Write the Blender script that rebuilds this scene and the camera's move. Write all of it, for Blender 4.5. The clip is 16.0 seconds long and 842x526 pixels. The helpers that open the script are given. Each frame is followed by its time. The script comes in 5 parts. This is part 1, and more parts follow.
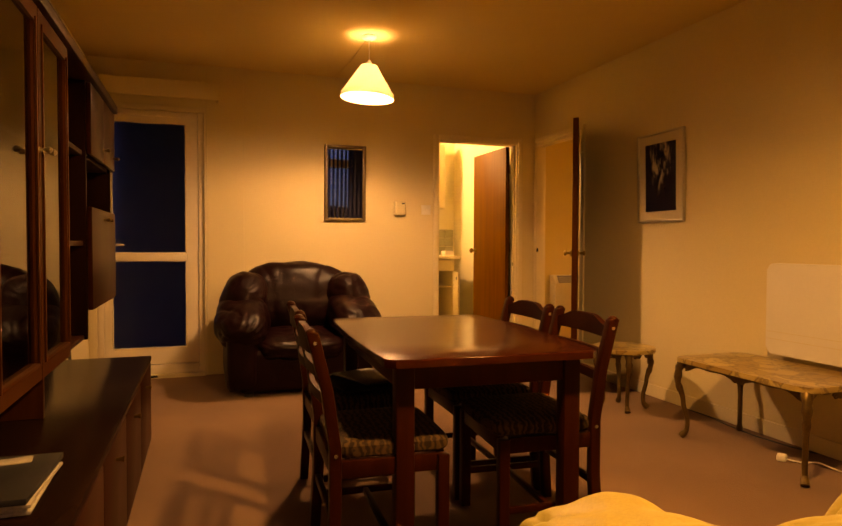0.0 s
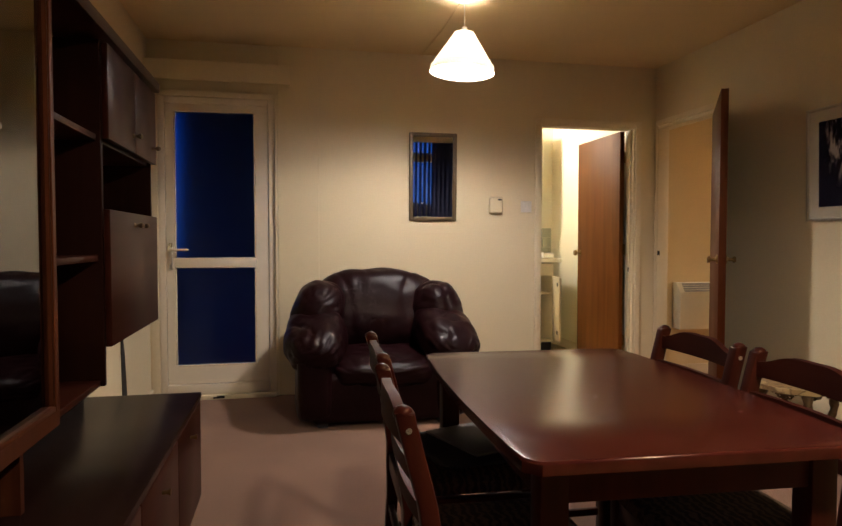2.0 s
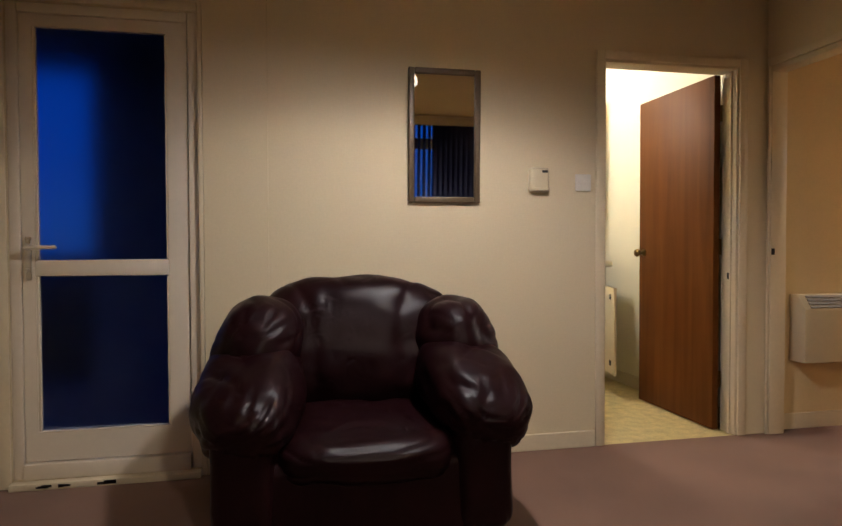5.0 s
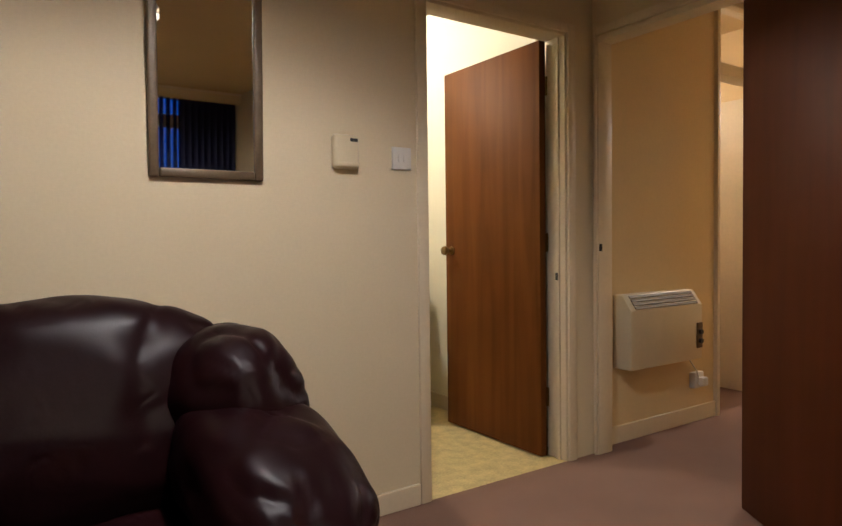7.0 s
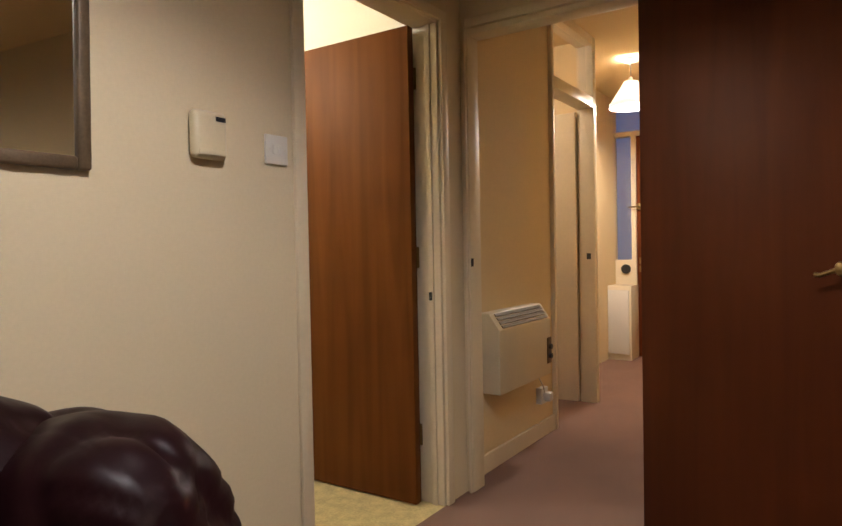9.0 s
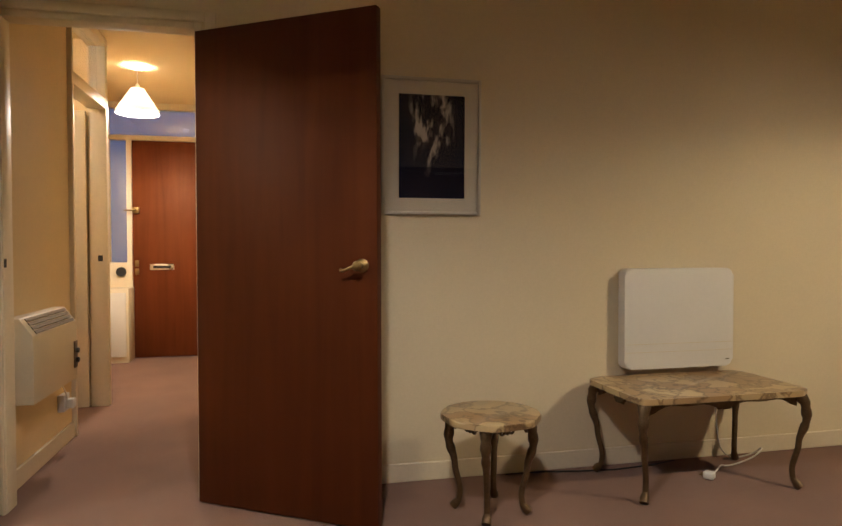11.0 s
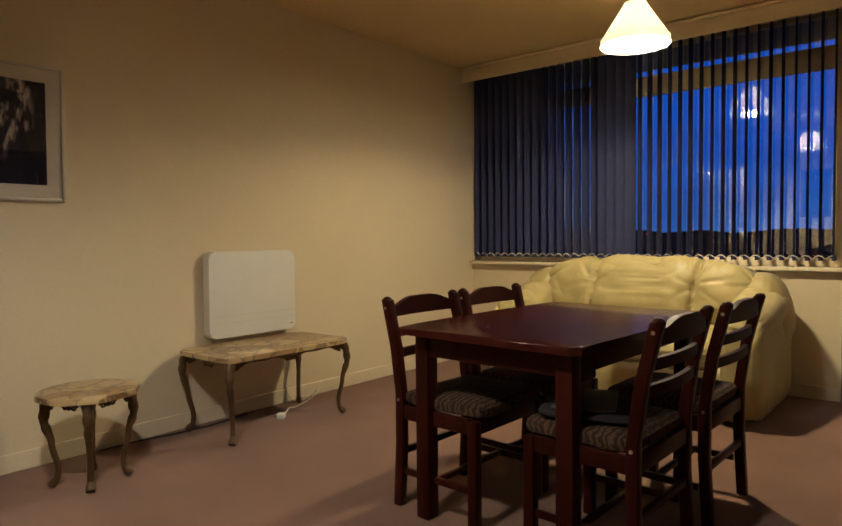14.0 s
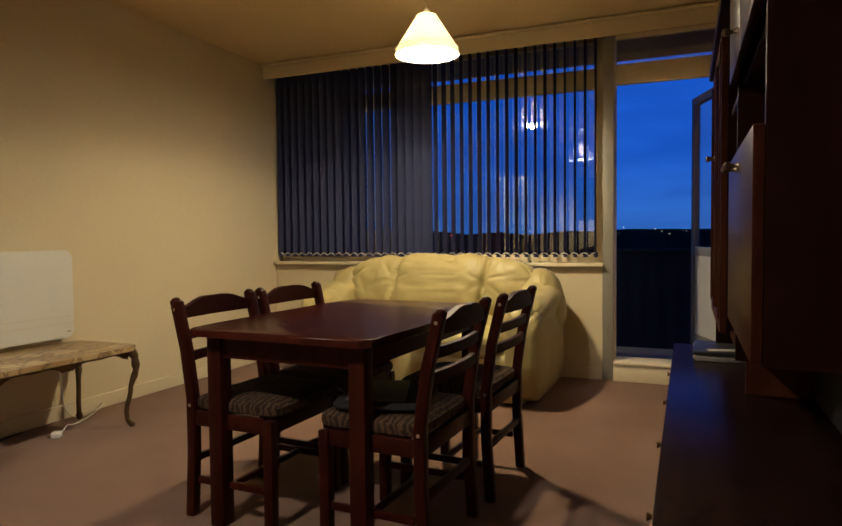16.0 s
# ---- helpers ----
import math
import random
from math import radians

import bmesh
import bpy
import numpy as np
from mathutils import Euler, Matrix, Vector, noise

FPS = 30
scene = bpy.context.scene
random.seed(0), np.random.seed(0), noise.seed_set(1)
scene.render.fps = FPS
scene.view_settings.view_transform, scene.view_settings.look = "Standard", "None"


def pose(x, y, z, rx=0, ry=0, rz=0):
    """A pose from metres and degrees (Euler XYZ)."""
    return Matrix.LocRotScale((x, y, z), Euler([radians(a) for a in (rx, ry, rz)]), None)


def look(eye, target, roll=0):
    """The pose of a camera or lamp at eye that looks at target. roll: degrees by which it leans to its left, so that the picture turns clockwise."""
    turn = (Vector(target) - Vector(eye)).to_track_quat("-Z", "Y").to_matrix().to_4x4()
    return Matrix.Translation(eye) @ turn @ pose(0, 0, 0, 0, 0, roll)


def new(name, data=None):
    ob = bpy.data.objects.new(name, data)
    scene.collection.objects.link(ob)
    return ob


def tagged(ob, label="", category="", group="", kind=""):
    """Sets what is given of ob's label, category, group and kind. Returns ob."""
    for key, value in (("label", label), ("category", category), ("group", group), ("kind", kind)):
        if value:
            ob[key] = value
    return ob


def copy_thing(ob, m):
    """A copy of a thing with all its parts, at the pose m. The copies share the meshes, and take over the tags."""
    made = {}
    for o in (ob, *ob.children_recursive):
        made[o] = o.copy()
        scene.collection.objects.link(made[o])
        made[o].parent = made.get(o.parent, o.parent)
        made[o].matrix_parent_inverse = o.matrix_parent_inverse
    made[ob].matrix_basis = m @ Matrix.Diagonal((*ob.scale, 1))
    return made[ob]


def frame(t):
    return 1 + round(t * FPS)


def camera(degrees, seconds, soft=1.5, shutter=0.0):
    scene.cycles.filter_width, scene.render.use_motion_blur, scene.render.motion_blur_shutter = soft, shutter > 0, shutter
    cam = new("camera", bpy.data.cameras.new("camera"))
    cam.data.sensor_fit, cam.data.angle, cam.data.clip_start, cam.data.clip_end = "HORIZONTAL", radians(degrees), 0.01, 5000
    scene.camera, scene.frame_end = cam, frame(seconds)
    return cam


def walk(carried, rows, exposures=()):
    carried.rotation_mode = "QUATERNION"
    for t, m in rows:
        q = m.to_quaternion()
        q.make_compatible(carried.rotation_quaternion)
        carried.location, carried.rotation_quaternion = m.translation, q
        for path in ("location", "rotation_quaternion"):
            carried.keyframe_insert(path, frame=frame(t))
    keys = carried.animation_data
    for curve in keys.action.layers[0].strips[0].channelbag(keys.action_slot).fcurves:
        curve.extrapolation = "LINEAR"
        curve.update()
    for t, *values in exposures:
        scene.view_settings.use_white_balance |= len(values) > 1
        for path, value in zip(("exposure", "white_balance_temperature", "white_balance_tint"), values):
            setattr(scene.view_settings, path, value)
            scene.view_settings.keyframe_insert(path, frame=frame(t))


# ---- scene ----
cam = camera(67.0, 16.0)
PATH = [
    (0, (1.698, -5.453, 1.07), (2.339, -3.56, 1.011), 0.2),
    (0.5, (1.656, -5.375, 1.088), (2.146, -3.437, 1.029), 0.1),
    (1, (1.662, -5.211, 1.083), (2.079, -3.256, 1.02), -0.0),
    (1.5, (1.727, -4.885, 1.075), (2.132, -2.927, 1.006), 0.0),
    (2, (1.797, -4.687, 1.122), (2.198, -2.729, 1.05), -0.0),
    (2.5, (1.875, -4.401, 1.115), (2.272, -2.443, 1.042), -0.0),
    (3, (1.942, -4.181, 1.113), (2.335, -2.221, 1.046), -0.0),
    (3.5, (1.998, -3.923, 1.103), (2.386, -1.962, 1.043), -0.1),
    (3.7, (2.008, -3.807, 1.092), (2.385, -1.844, 1.037), -0.1),
    (5.8, (2.1, -2.692, 1.04), (2.642, -0.767, 0.995), -0.5),
    (6, (2.101, -2.616, 1.038), (2.775, -0.733, 0.988), -0.4),
    (6.5, (2.128, -2.414, 1.038), (3.115, -0.675, 0.982), -0.6),
    (7, (2.256, -2.111, 1.052), (3.373, -0.453, 0.988), -0.7),
    (7.5, (2.318, -1.927, 1.066), (3.511, -0.323, 1.006), -0.8),
    (8, (2.32, -1.709, 1.082), (3.694, -0.256, 1.021), -0.8),
    (8.2, (2.308, -1.632, 1.066), (3.739, -0.235, 1.018), -1.1),
    (10.3, (2.047, -1.201, 1.109), (4.032, -0.973, 1.039), 0.1),
    (10.5, (1.981, -1.181, 1.099), (3.98, -1.148, 1.034), -0.1),
    (11, (1.835, -1.106, 1.076), (3.785, -1.547, 1.029), -0.1),
    (11.5, (1.745, -0.979, 1.078), (3.593, -1.741, 1.023), -0.4),
    (12, (1.664, -0.83, 1.089), (3.356, -1.895, 1.021), -0.2),
    (12.5, (1.618, -0.775, 1.08), (3.218, -1.972, 1.005), -0.4),
    (13, (1.548, -0.759, 1.064), (3.074, -2.049, 0.988), -0.6),
    (13.5, (1.487, -0.755, 1.058), (2.89, -2.178, 0.979), -0.6),
    (14, (1.441, -0.767, 1.045), (2.715, -2.308, 0.964), -0.6),
    (14.5, (1.404, -0.775, 1.031), (2.498, -2.448, 0.952), -0.5),
    (15, (1.384, -0.777, 1.026), (2.325, -2.541, 0.945), -0.5),
    (15.5, (1.365, -0.772, 1.026), (2.195, -2.589, 0.946), -0.6),
    (16, (1.375, -0.776, 1.029), (2.148, -2.619, 0.947), -0.6),
]
walk(cam, [(t, look(eye, target, roll)) for t, eye, target, roll in PATH], exposures=[
    (0, 0.12, 50000, 40), (0.5, 0.18, 19000, 25), (1.0, 0.2, 8000, 13), (1.5, 0.2, 6000, 12), (2.5, 0.12, 5250, 12), (3.5, 0.0, 5150, 12), (5.8, -0.2, 5100, 13), (8.0, -0.24, 5100, 13),
    (10.3, 0.05, 5250, 12), (11.0, 0.1, 5300, 11), (13.0, 0.1, 5350, 8), (14.5, 0.1, 5450, 5), (16.0, 0.1, 5500, 4)])

# ---- world and lights ----
world = bpy.data.worlds.new("dusk")
scene.world = world
world.use_nodes = True
wt = world.node_tree
wt.nodes.clear()


def link(tree, a, b):
    tree.links.new(a, b)


def build_sky():
    n = wt.nodes
    out = n.new("ShaderNodeOutputWorld")
    bg = n.new("ShaderNodeBackground")
    co = n.new("ShaderNodeTexCoord")
    sep = n.new("ShaderNodeSeparateXYZ")
    ramp = n.new("ShaderNodeValToRGB")
    cloud = n.new("ShaderNodeTexNoise")
    mp = n.new("ShaderNodeMapping")
    mul = n.new("ShaderNodeMix")
    mul.data_type = "RGBA"
    mul.blend_type = "MULTIPLY"
    cr = n.new("ShaderNodeValToRGB")
    link(wt, co.outputs["Generated"], sep.inputs[0])
    link(wt, sep.outputs["Z"], ramp.inputs[0])
    e = ramp.color_ramp.elements
    e[0].position, e[0].color = 0.0, (0.055, 0.16, 0.50, 1)
    e[1].position, e[1].color = 1.0, (0.012, 0.045, 0.30, 1)
    k = e.new(0.12)
    k.color = (0.028, 0.115, 0.55, 1)
    k = e.new(0.4)
    k.color = (0.020, 0.090, 0.52, 1)
    mp.inputs["Scale"].default_value = (3, 3, 14)
    link(wt, co.outputs["Generated"], mp.inputs[0])
    link(wt, mp.outputs[0], cloud.inputs["Vector"])
    cloud.inputs["Scale"].default_value = 1.6
    cloud.inputs["Detail"].default_value = 5
    cr.color_ramp.elements[0].position, cr.color_ramp.elements[0].color = 0.35, (0.72, 0.72, 0.78, 1)
    cr.color_ramp.elements[1].position, cr.color_ramp.elements[1].color = 0.68, (1, 1, 1, 1)
    link(wt, cloud.outputs["Fac"], cr.inputs[0])
    mul.inputs["Factor"].default_value = 1.0
    link(wt, ramp.outputs[0], mul.inputs["A"])
    link(wt, cr.outputs[0], mul.inputs["B"])
    side = n.new("ShaderNodeMapRange")
    side.inputs["From Min"].default_value = 0.55
    side.inputs["From Max"].default_value = 0.92
    link(wt, sep.outputs["X"], side.inputs["Value"])
    pale = n.new("ShaderNodeMix")
    pale.data_type = "RGBA"
    link(wt, side.outputs[0], pale.inputs["Factor"])
    link(wt, mul.outputs["Result"], pale.inputs["A"])
    pale.inputs["B"].default_value = (0.10, 0.14, 0.23, 1)
    link(wt, pale.outputs["Result"], bg.inputs["Color"])
    bg.inputs["Strength"].default_value = SKY
    link(wt, bg.outputs[0], out.inputs[0])


SKY = 0.9
build_sky()


def lamp(name, place, watts, colour, radius):
    d = bpy.data.lights.new(name, "POINT")
    d.energy, d.color, d.shadow_soft_size = watts, colour, radius
    ob = new(name, d)
    ob.location = place
    return ob


L1 = (2.77, -1.16)
L2 = (2.76, -4.20)
L3 = (7.2, -0.05)
def led(name, place, watts, colour, size):
    """The downward share of a bulb whose base shades its upper half."""
    d = bpy.data.lights.new(name, "AREA")
    d.shape, d.size = "DISK", size
    d.energy, d.color = watts, colour
    ob = new(name, d)
    ob.location = place
    return ob


COOL, WARM = (1.0, 0.82, 0.62), (1.0, 0.75, 0.42)
lamp("bulb_light", (L1[0], L1[1], 2.14), 50, COOL, 0.06)
led("bulb_front_light", (L1[0], L1[1], 2.14), 19, COOL, 0.12)
lamp("bulb_light", (L2[0], L2[1], 2.113), 70, WARM, 0.06)
led("bulb_front_light", (L2[0], L2[1], 2.113), 26, WARM, 0.12)
lamp("bulb_light", (L3[0], L3[1], 2.17), 140, (1.0, 0.78, 0.53), 0.05)
lamp("side_room_light", (5.55, 0.85, 2.35), 30, (1.0, 0.80, 0.56), 0.10)
lamp("kitchen_light", (3.62, 1.42, 2.36), 82, (1.0, 0.86, 0.64), 0.12)

# ---- materials ----


def mat(name, colour, rough=0.6, metal=0.0, vary=0.12, scale=6.0, fine=60.0, bump=0.1, depth=0.002, sheen=0.0, coat=0.0, stretch=(1, 1, 1), colour2=None):
    """A surface with two scales of variation in colour and roughness, and fine relief."""
    m = bpy.data.materials.new(name)
    m.use_nodes = True
    t = m.node_tree
    n = t.nodes
    p = n["Principled BSDF"]
    co = n.new("ShaderNodeTexCoord")
    mp = n.new("ShaderNodeMapping")
    mp.inputs["Scale"].default_value = stretch
    link(t, co.outputs["Object"], mp.inputs[0])
    big = n.new("ShaderNodeTexNoise")
    big.inputs["Scale"].default_value = scale
    big.inputs["Detail"].default_value = 6
    small = n.new("ShaderNodeTexNoise")
    small.inputs["Scale"].default_value = fine
    small.inputs["Detail"].default_value = 4
    for k in (big, small):
        link(t, mp.outputs[0], k.inputs["Vector"])
    add = n.new("ShaderNodeMath")
    add.operation = "MULTIPLY_ADD"
    link(t, small.outputs["Fac"], add.inputs[0])
    add.inputs[1].default_value = 0.4
    sc = n.new("ShaderNodeMath")
    sc.operation = "MULTIPLY"
    sc.inputs[1].default_value = 0.6
    link(t, big.outputs["Fac"], sc.inputs[0])
    link(t, sc.outputs[0], add.inputs[2])
    ramp = n.new("ShaderNodeValToRGB")
    lo = [c * (1 - vary) for c in colour]
    hi = list(colour2) if colour2 else [min(1, c * (1 + vary)) for c in colour]
    ramp.color_ramp.elements[0].position, ramp.color_ramp.elements[0].color = 0.3, (*lo, 1)
    ramp.color_ramp.elements[1].position, ramp.color_ramp.elements[1].color = 0.7, (*hi, 1)
    link(t, add.outputs[0], ramp.inputs[0])
    link(t, ramp.outputs[0], p.inputs["Base Color"])
    rr = n.new("ShaderNodeMapRange")
    rr.inputs["To Min"].default_value = rough - min(0.08, rough * 0.2)
    rr.inputs["To Max"].default_value = min(1, rough + min(0.08, rough * 0.2))
    link(t, big.outputs["Fac"], rr.inputs["Value"])
    link(t, rr.outputs[0], p.inputs["Roughness"])
    p.inputs["Metallic"].default_value = metal
    p.inputs["Specular IOR Level"].default_value = 0.12 if rough >= 0.9 else 0.5
    p.inputs["Sheen Weight"].default_value = sheen
    p.inputs["Coat Weight"].default_value = coat
    p.inputs["Coat Roughness"].default_value = 0.12
    if bump:
        b = n.new("ShaderNodeBump")
        b.inputs["Strength"].default_value = bump
        b.inputs["Distance"].default_value = depth
        link(t, small.outputs["Fac"], b.inputs["Height"])
        link(t, b.outputs[0], p.inputs["Normal"])
    return m


def wood(name, dark, light, rough=0.35, coat=0.3, axis="Z", scale=3.0, grain=18.0, spec=0.2, tint=(1.0, 0.66, 0.42)):
    """Stained timber with grain that runs along one axis."""
    m = bpy.data.materials.new(name)
    m.use_nodes = True
    t = m.node_tree
    n = t.nodes
    p = n["Principled BSDF"]
    co = n.new("ShaderNodeTexCoord")
    mp = n.new("ShaderNodeMapping")
    mp.inputs["Scale"].default_value = {"Z": (1, 1, 0.06), "X": (0.06, 1, 1), "Y": (1, 0.06, 1)}[axis]
    link(t, co.outputs["Object"], mp.inputs[0])
    a = n.new("ShaderNodeTexNoise")
    a.inputs["Scale"].default_value = grain
    a.inputs["Detail"].default_value = 8
    a.inputs["Distortion"].default_value = 0.6
    link(t, mp.outputs[0], a.inputs["Vector"])
    b = n.new("ShaderNodeTexNoise")
    b.inputs["Scale"].default_value = scale
    link(t, co.outputs["Object"], b.inputs["Vector"])
    mixf = n.new("ShaderNodeMath")
    mixf.operation = "MULTIPLY_ADD"
    link(t, b.outputs["Fac"], mixf.inputs[0])
    mixf.inputs[1].default_value = 0.35
    s = n.new("ShaderNodeMath")
    s.operation = "MULTIPLY"
    s.inputs[1].default_value = 0.65
    link(t, a.outputs["Fac"], s.inputs[0])
    link(t, s.outputs[0], mixf.inputs[2])
    r = n.new("ShaderNodeValToRGB")
    r.color_ramp.elements[0].position, r.color_ramp.elements[0].color = 0.36, (*dark, 1)
    r.color_ramp.elements[1].position, r.color_ramp.elements[1].color = 0.66, (*light, 1)
    link(t, mixf.outputs[0], r.inputs[0])
    link(t, r.outputs[0], p.inputs["Base Color"])
    rr = n.new("ShaderNodeMapRange")
    rr.inputs["To Min"].default_value = rough - 0.03
    rr.inputs["To Max"].default_value = rough + 0.05
    link(t, b.outputs["Fac"], rr.inputs["Value"])
    link(t, rr.outputs[0], p.inputs["Roughness"])
    p.inputs["Specular IOR Level"].default_value = spec
    p.inputs["Specular Tint"].default_value = (*tint, 1)
    p.inputs["Coat Weight"].default_value = coat
    p.inputs["Coat Roughness"].default_value = 0.26
    bp = n.new("ShaderNodeBump")
    bp.inputs["Strength"].default_value = 0.03
    bp.inputs["Distance"].default_value = 0.001
    link(t, a.outputs["Fac"], bp.inputs["Height"])
    link(t, bp.outputs[0], p.inputs["Normal"])
    return m


def leather(name, lo, hi, rough=0.36, spec=0.22, crease=0.8):
    """Creased hide: broad tone, fine pebble and soft folds."""
    m = mat(name, lo, rough, vary=0.2, scale=5, fine=170, bump=0.18, depth=0.001, colour2=hi)
    t = m.node_tree
    n = t.nodes
    p = n["Principled BSDF"]
    co = n.new("ShaderNodeTexCoord")
    heights = []
    for size, stretch, amount in ((6.0, (1, 1, 1), 0.32), (16.0, (1.0, 0.45, 1.0), 0.45)):
        sp = n.new("ShaderNodeMapping")
        sp.inputs["Scale"].default_value = stretch
        sp.inputs["Rotation"].default_value = (0.5, 0.7, 0.4)
        link(t, co.outputs["Object"], sp.inputs[0])
        w = n.new("ShaderNodeTexNoise")
        w.noise_type = "RIDGED_MULTIFRACTAL"
        w.inputs["Scale"].default_value = size
        w.inputs["Detail"].default_value = 3
        w.inputs["Distortion"].default_value = 0.9
        link(t, sp.outputs[0], w.inputs["Vector"])
        where = n.new("ShaderNodeTexNoise")
        where.inputs["Scale"].default_value = size * 0.38
        where.inputs["Detail"].default_value = 1
        link(t, co.outputs["Object"], where.inputs["Vector"])
        span = n.new("ShaderNodeMapRange")
        span.inputs["From Min"].default_value = 0.40
        span.inputs["From Max"].default_value = 0.66
        span.inputs["To Max"].default_value = -amount
        link(t, where.outputs["Fac"], span.inputs["Value"])
        mu = n.new("ShaderNodeMath")
        mu.operation = "MULTIPLY"
        link(t, w.outputs["Fac"], mu.inputs[0])
        link(t, span.outputs[0], mu.inputs[1])
        heights.append(mu)
    both = n.new("ShaderNodeMath")
    link(t, heights[0].outputs[0], both.inputs[0])
    link(t, heights[1].outputs[0], both.inputs[1])
    b2 = n.new("ShaderNodeBump")
    b2.inputs["Strength"].default_value = crease
    b2.inputs["Distance"].default_value = 0.022
    link(t, both.outputs[0], b2.inputs["Height"])
    old = p.inputs["Normal"].links[0].from_node
    link(t, b2.outputs[0], old.inputs["Normal"])
    p.inputs["Specular IOR Level"].default_value = spec
    return m


def pane_glass(name, tint=(1, 1, 1), gloss=0.05):
    m = bpy.data.materials.new(name)
    m.use_nodes = True
    t = m.node_tree
    n = t.nodes
    n.clear()
    out = n.new("ShaderNodeOutputMaterial")
    tr = n.new("ShaderNodeBsdfTransparent")
    tr.inputs[0].default_value = (*tint, 1)
    gl = n.new("ShaderNodeBsdfGlossy")
    gl.inputs["Roughness"].default_value = 0.01
    lw = n.new("ShaderNodeLayerWeight")
    lw.inputs["Blend"].default_value = 0.5
    pw5 = n.new("ShaderNodeMath")
    pw5.operation = "POWER"
    pw5.inputs[1].default_value = 5
    link(t, lw.outputs["Facing"], pw5.inputs[0])
    fr = n.new("ShaderNodeMath")
    fr.operation = "MULTIPLY_ADD"
    fr.inputs[1].default_value = 0.9
    fr.inputs[2].default_value = gloss
    link(t, pw5.outputs[0], fr.inputs[0])
    mx = n.new("ShaderNodeMixShader")
    link(t, fr.outputs[0], mx.inputs[0])
    link(t, tr.outputs[0], mx.inputs[1])
    link(t, gl.outputs[0], mx.inputs[2])
    link(t, mx.outputs[0], out.inputs[0])
    return m


def frosted(name, tint):
    m = bpy.data.materials.new(name)
    m.use_nodes = True
    p = m.node_tree.nodes["Principled BSDF"]
    p.inputs["Base Color"].default_value = (*tint, 1)
    p.inputs["Transmission Weight"].default_value = 1.0
    p.inputs["Roughness"].default_value = 0.32
    p.inputs["IOR"].default_value = 1.2
    return m


def shade_cloth(name):
    m = bpy.data.materials.new(name)
    m.use_nodes = True
    t = m.node_tree
    n = t.nodes
    n.clear()
    out = n.new("ShaderNodeOutputMaterial")
    d = n.new("ShaderNodeBsdfDiffuse")
    d.inputs[0].default_value = (0.86, 0.82, 0.73, 1)
    tl = n.new("ShaderNodeBsdfTranslucent")
    co = n.new("ShaderNodeTexCoord")
    ns = n.new("ShaderNodeTexNoise")
    ns.inputs["Scale"].default_value = 120
    link(t, co.outputs["Object"], ns.inputs["Vector"])
    r = n.new("ShaderNodeValToRGB")
    r.color_ramp.elements[0].color = (0.94, 0.89, 0.76, 1)
    r.color_ramp.elements[1].color = (0.97, 0.93, 0.83, 1)
    link(t, ns.outputs["Fac"], r.inputs[0])
    link(t, r.outputs[0], tl.inputs[0])
    mx = n.new("ShaderNodeMixShader")
    mx.inputs[0].default_value = 0.54
    link(t, d.outputs[0], mx.inputs[1])
    link(t, tl.outputs[0], mx.inputs[2])
    link(t, mx.outputs[0], out.inputs[0])
    return m


def glow(name, colour, strength):
    m = bpy.data.materials.new(name)
    m.use_nodes = True
    p = m.node_tree.nodes["Principled BSDF"]
    p.inputs["Base Color"].default_value = (*colour, 1)
    p.inputs["Emission Color"].default_value = (*colour, 1)
    p.inputs["Emission Strength"].default_value = strength
    return m


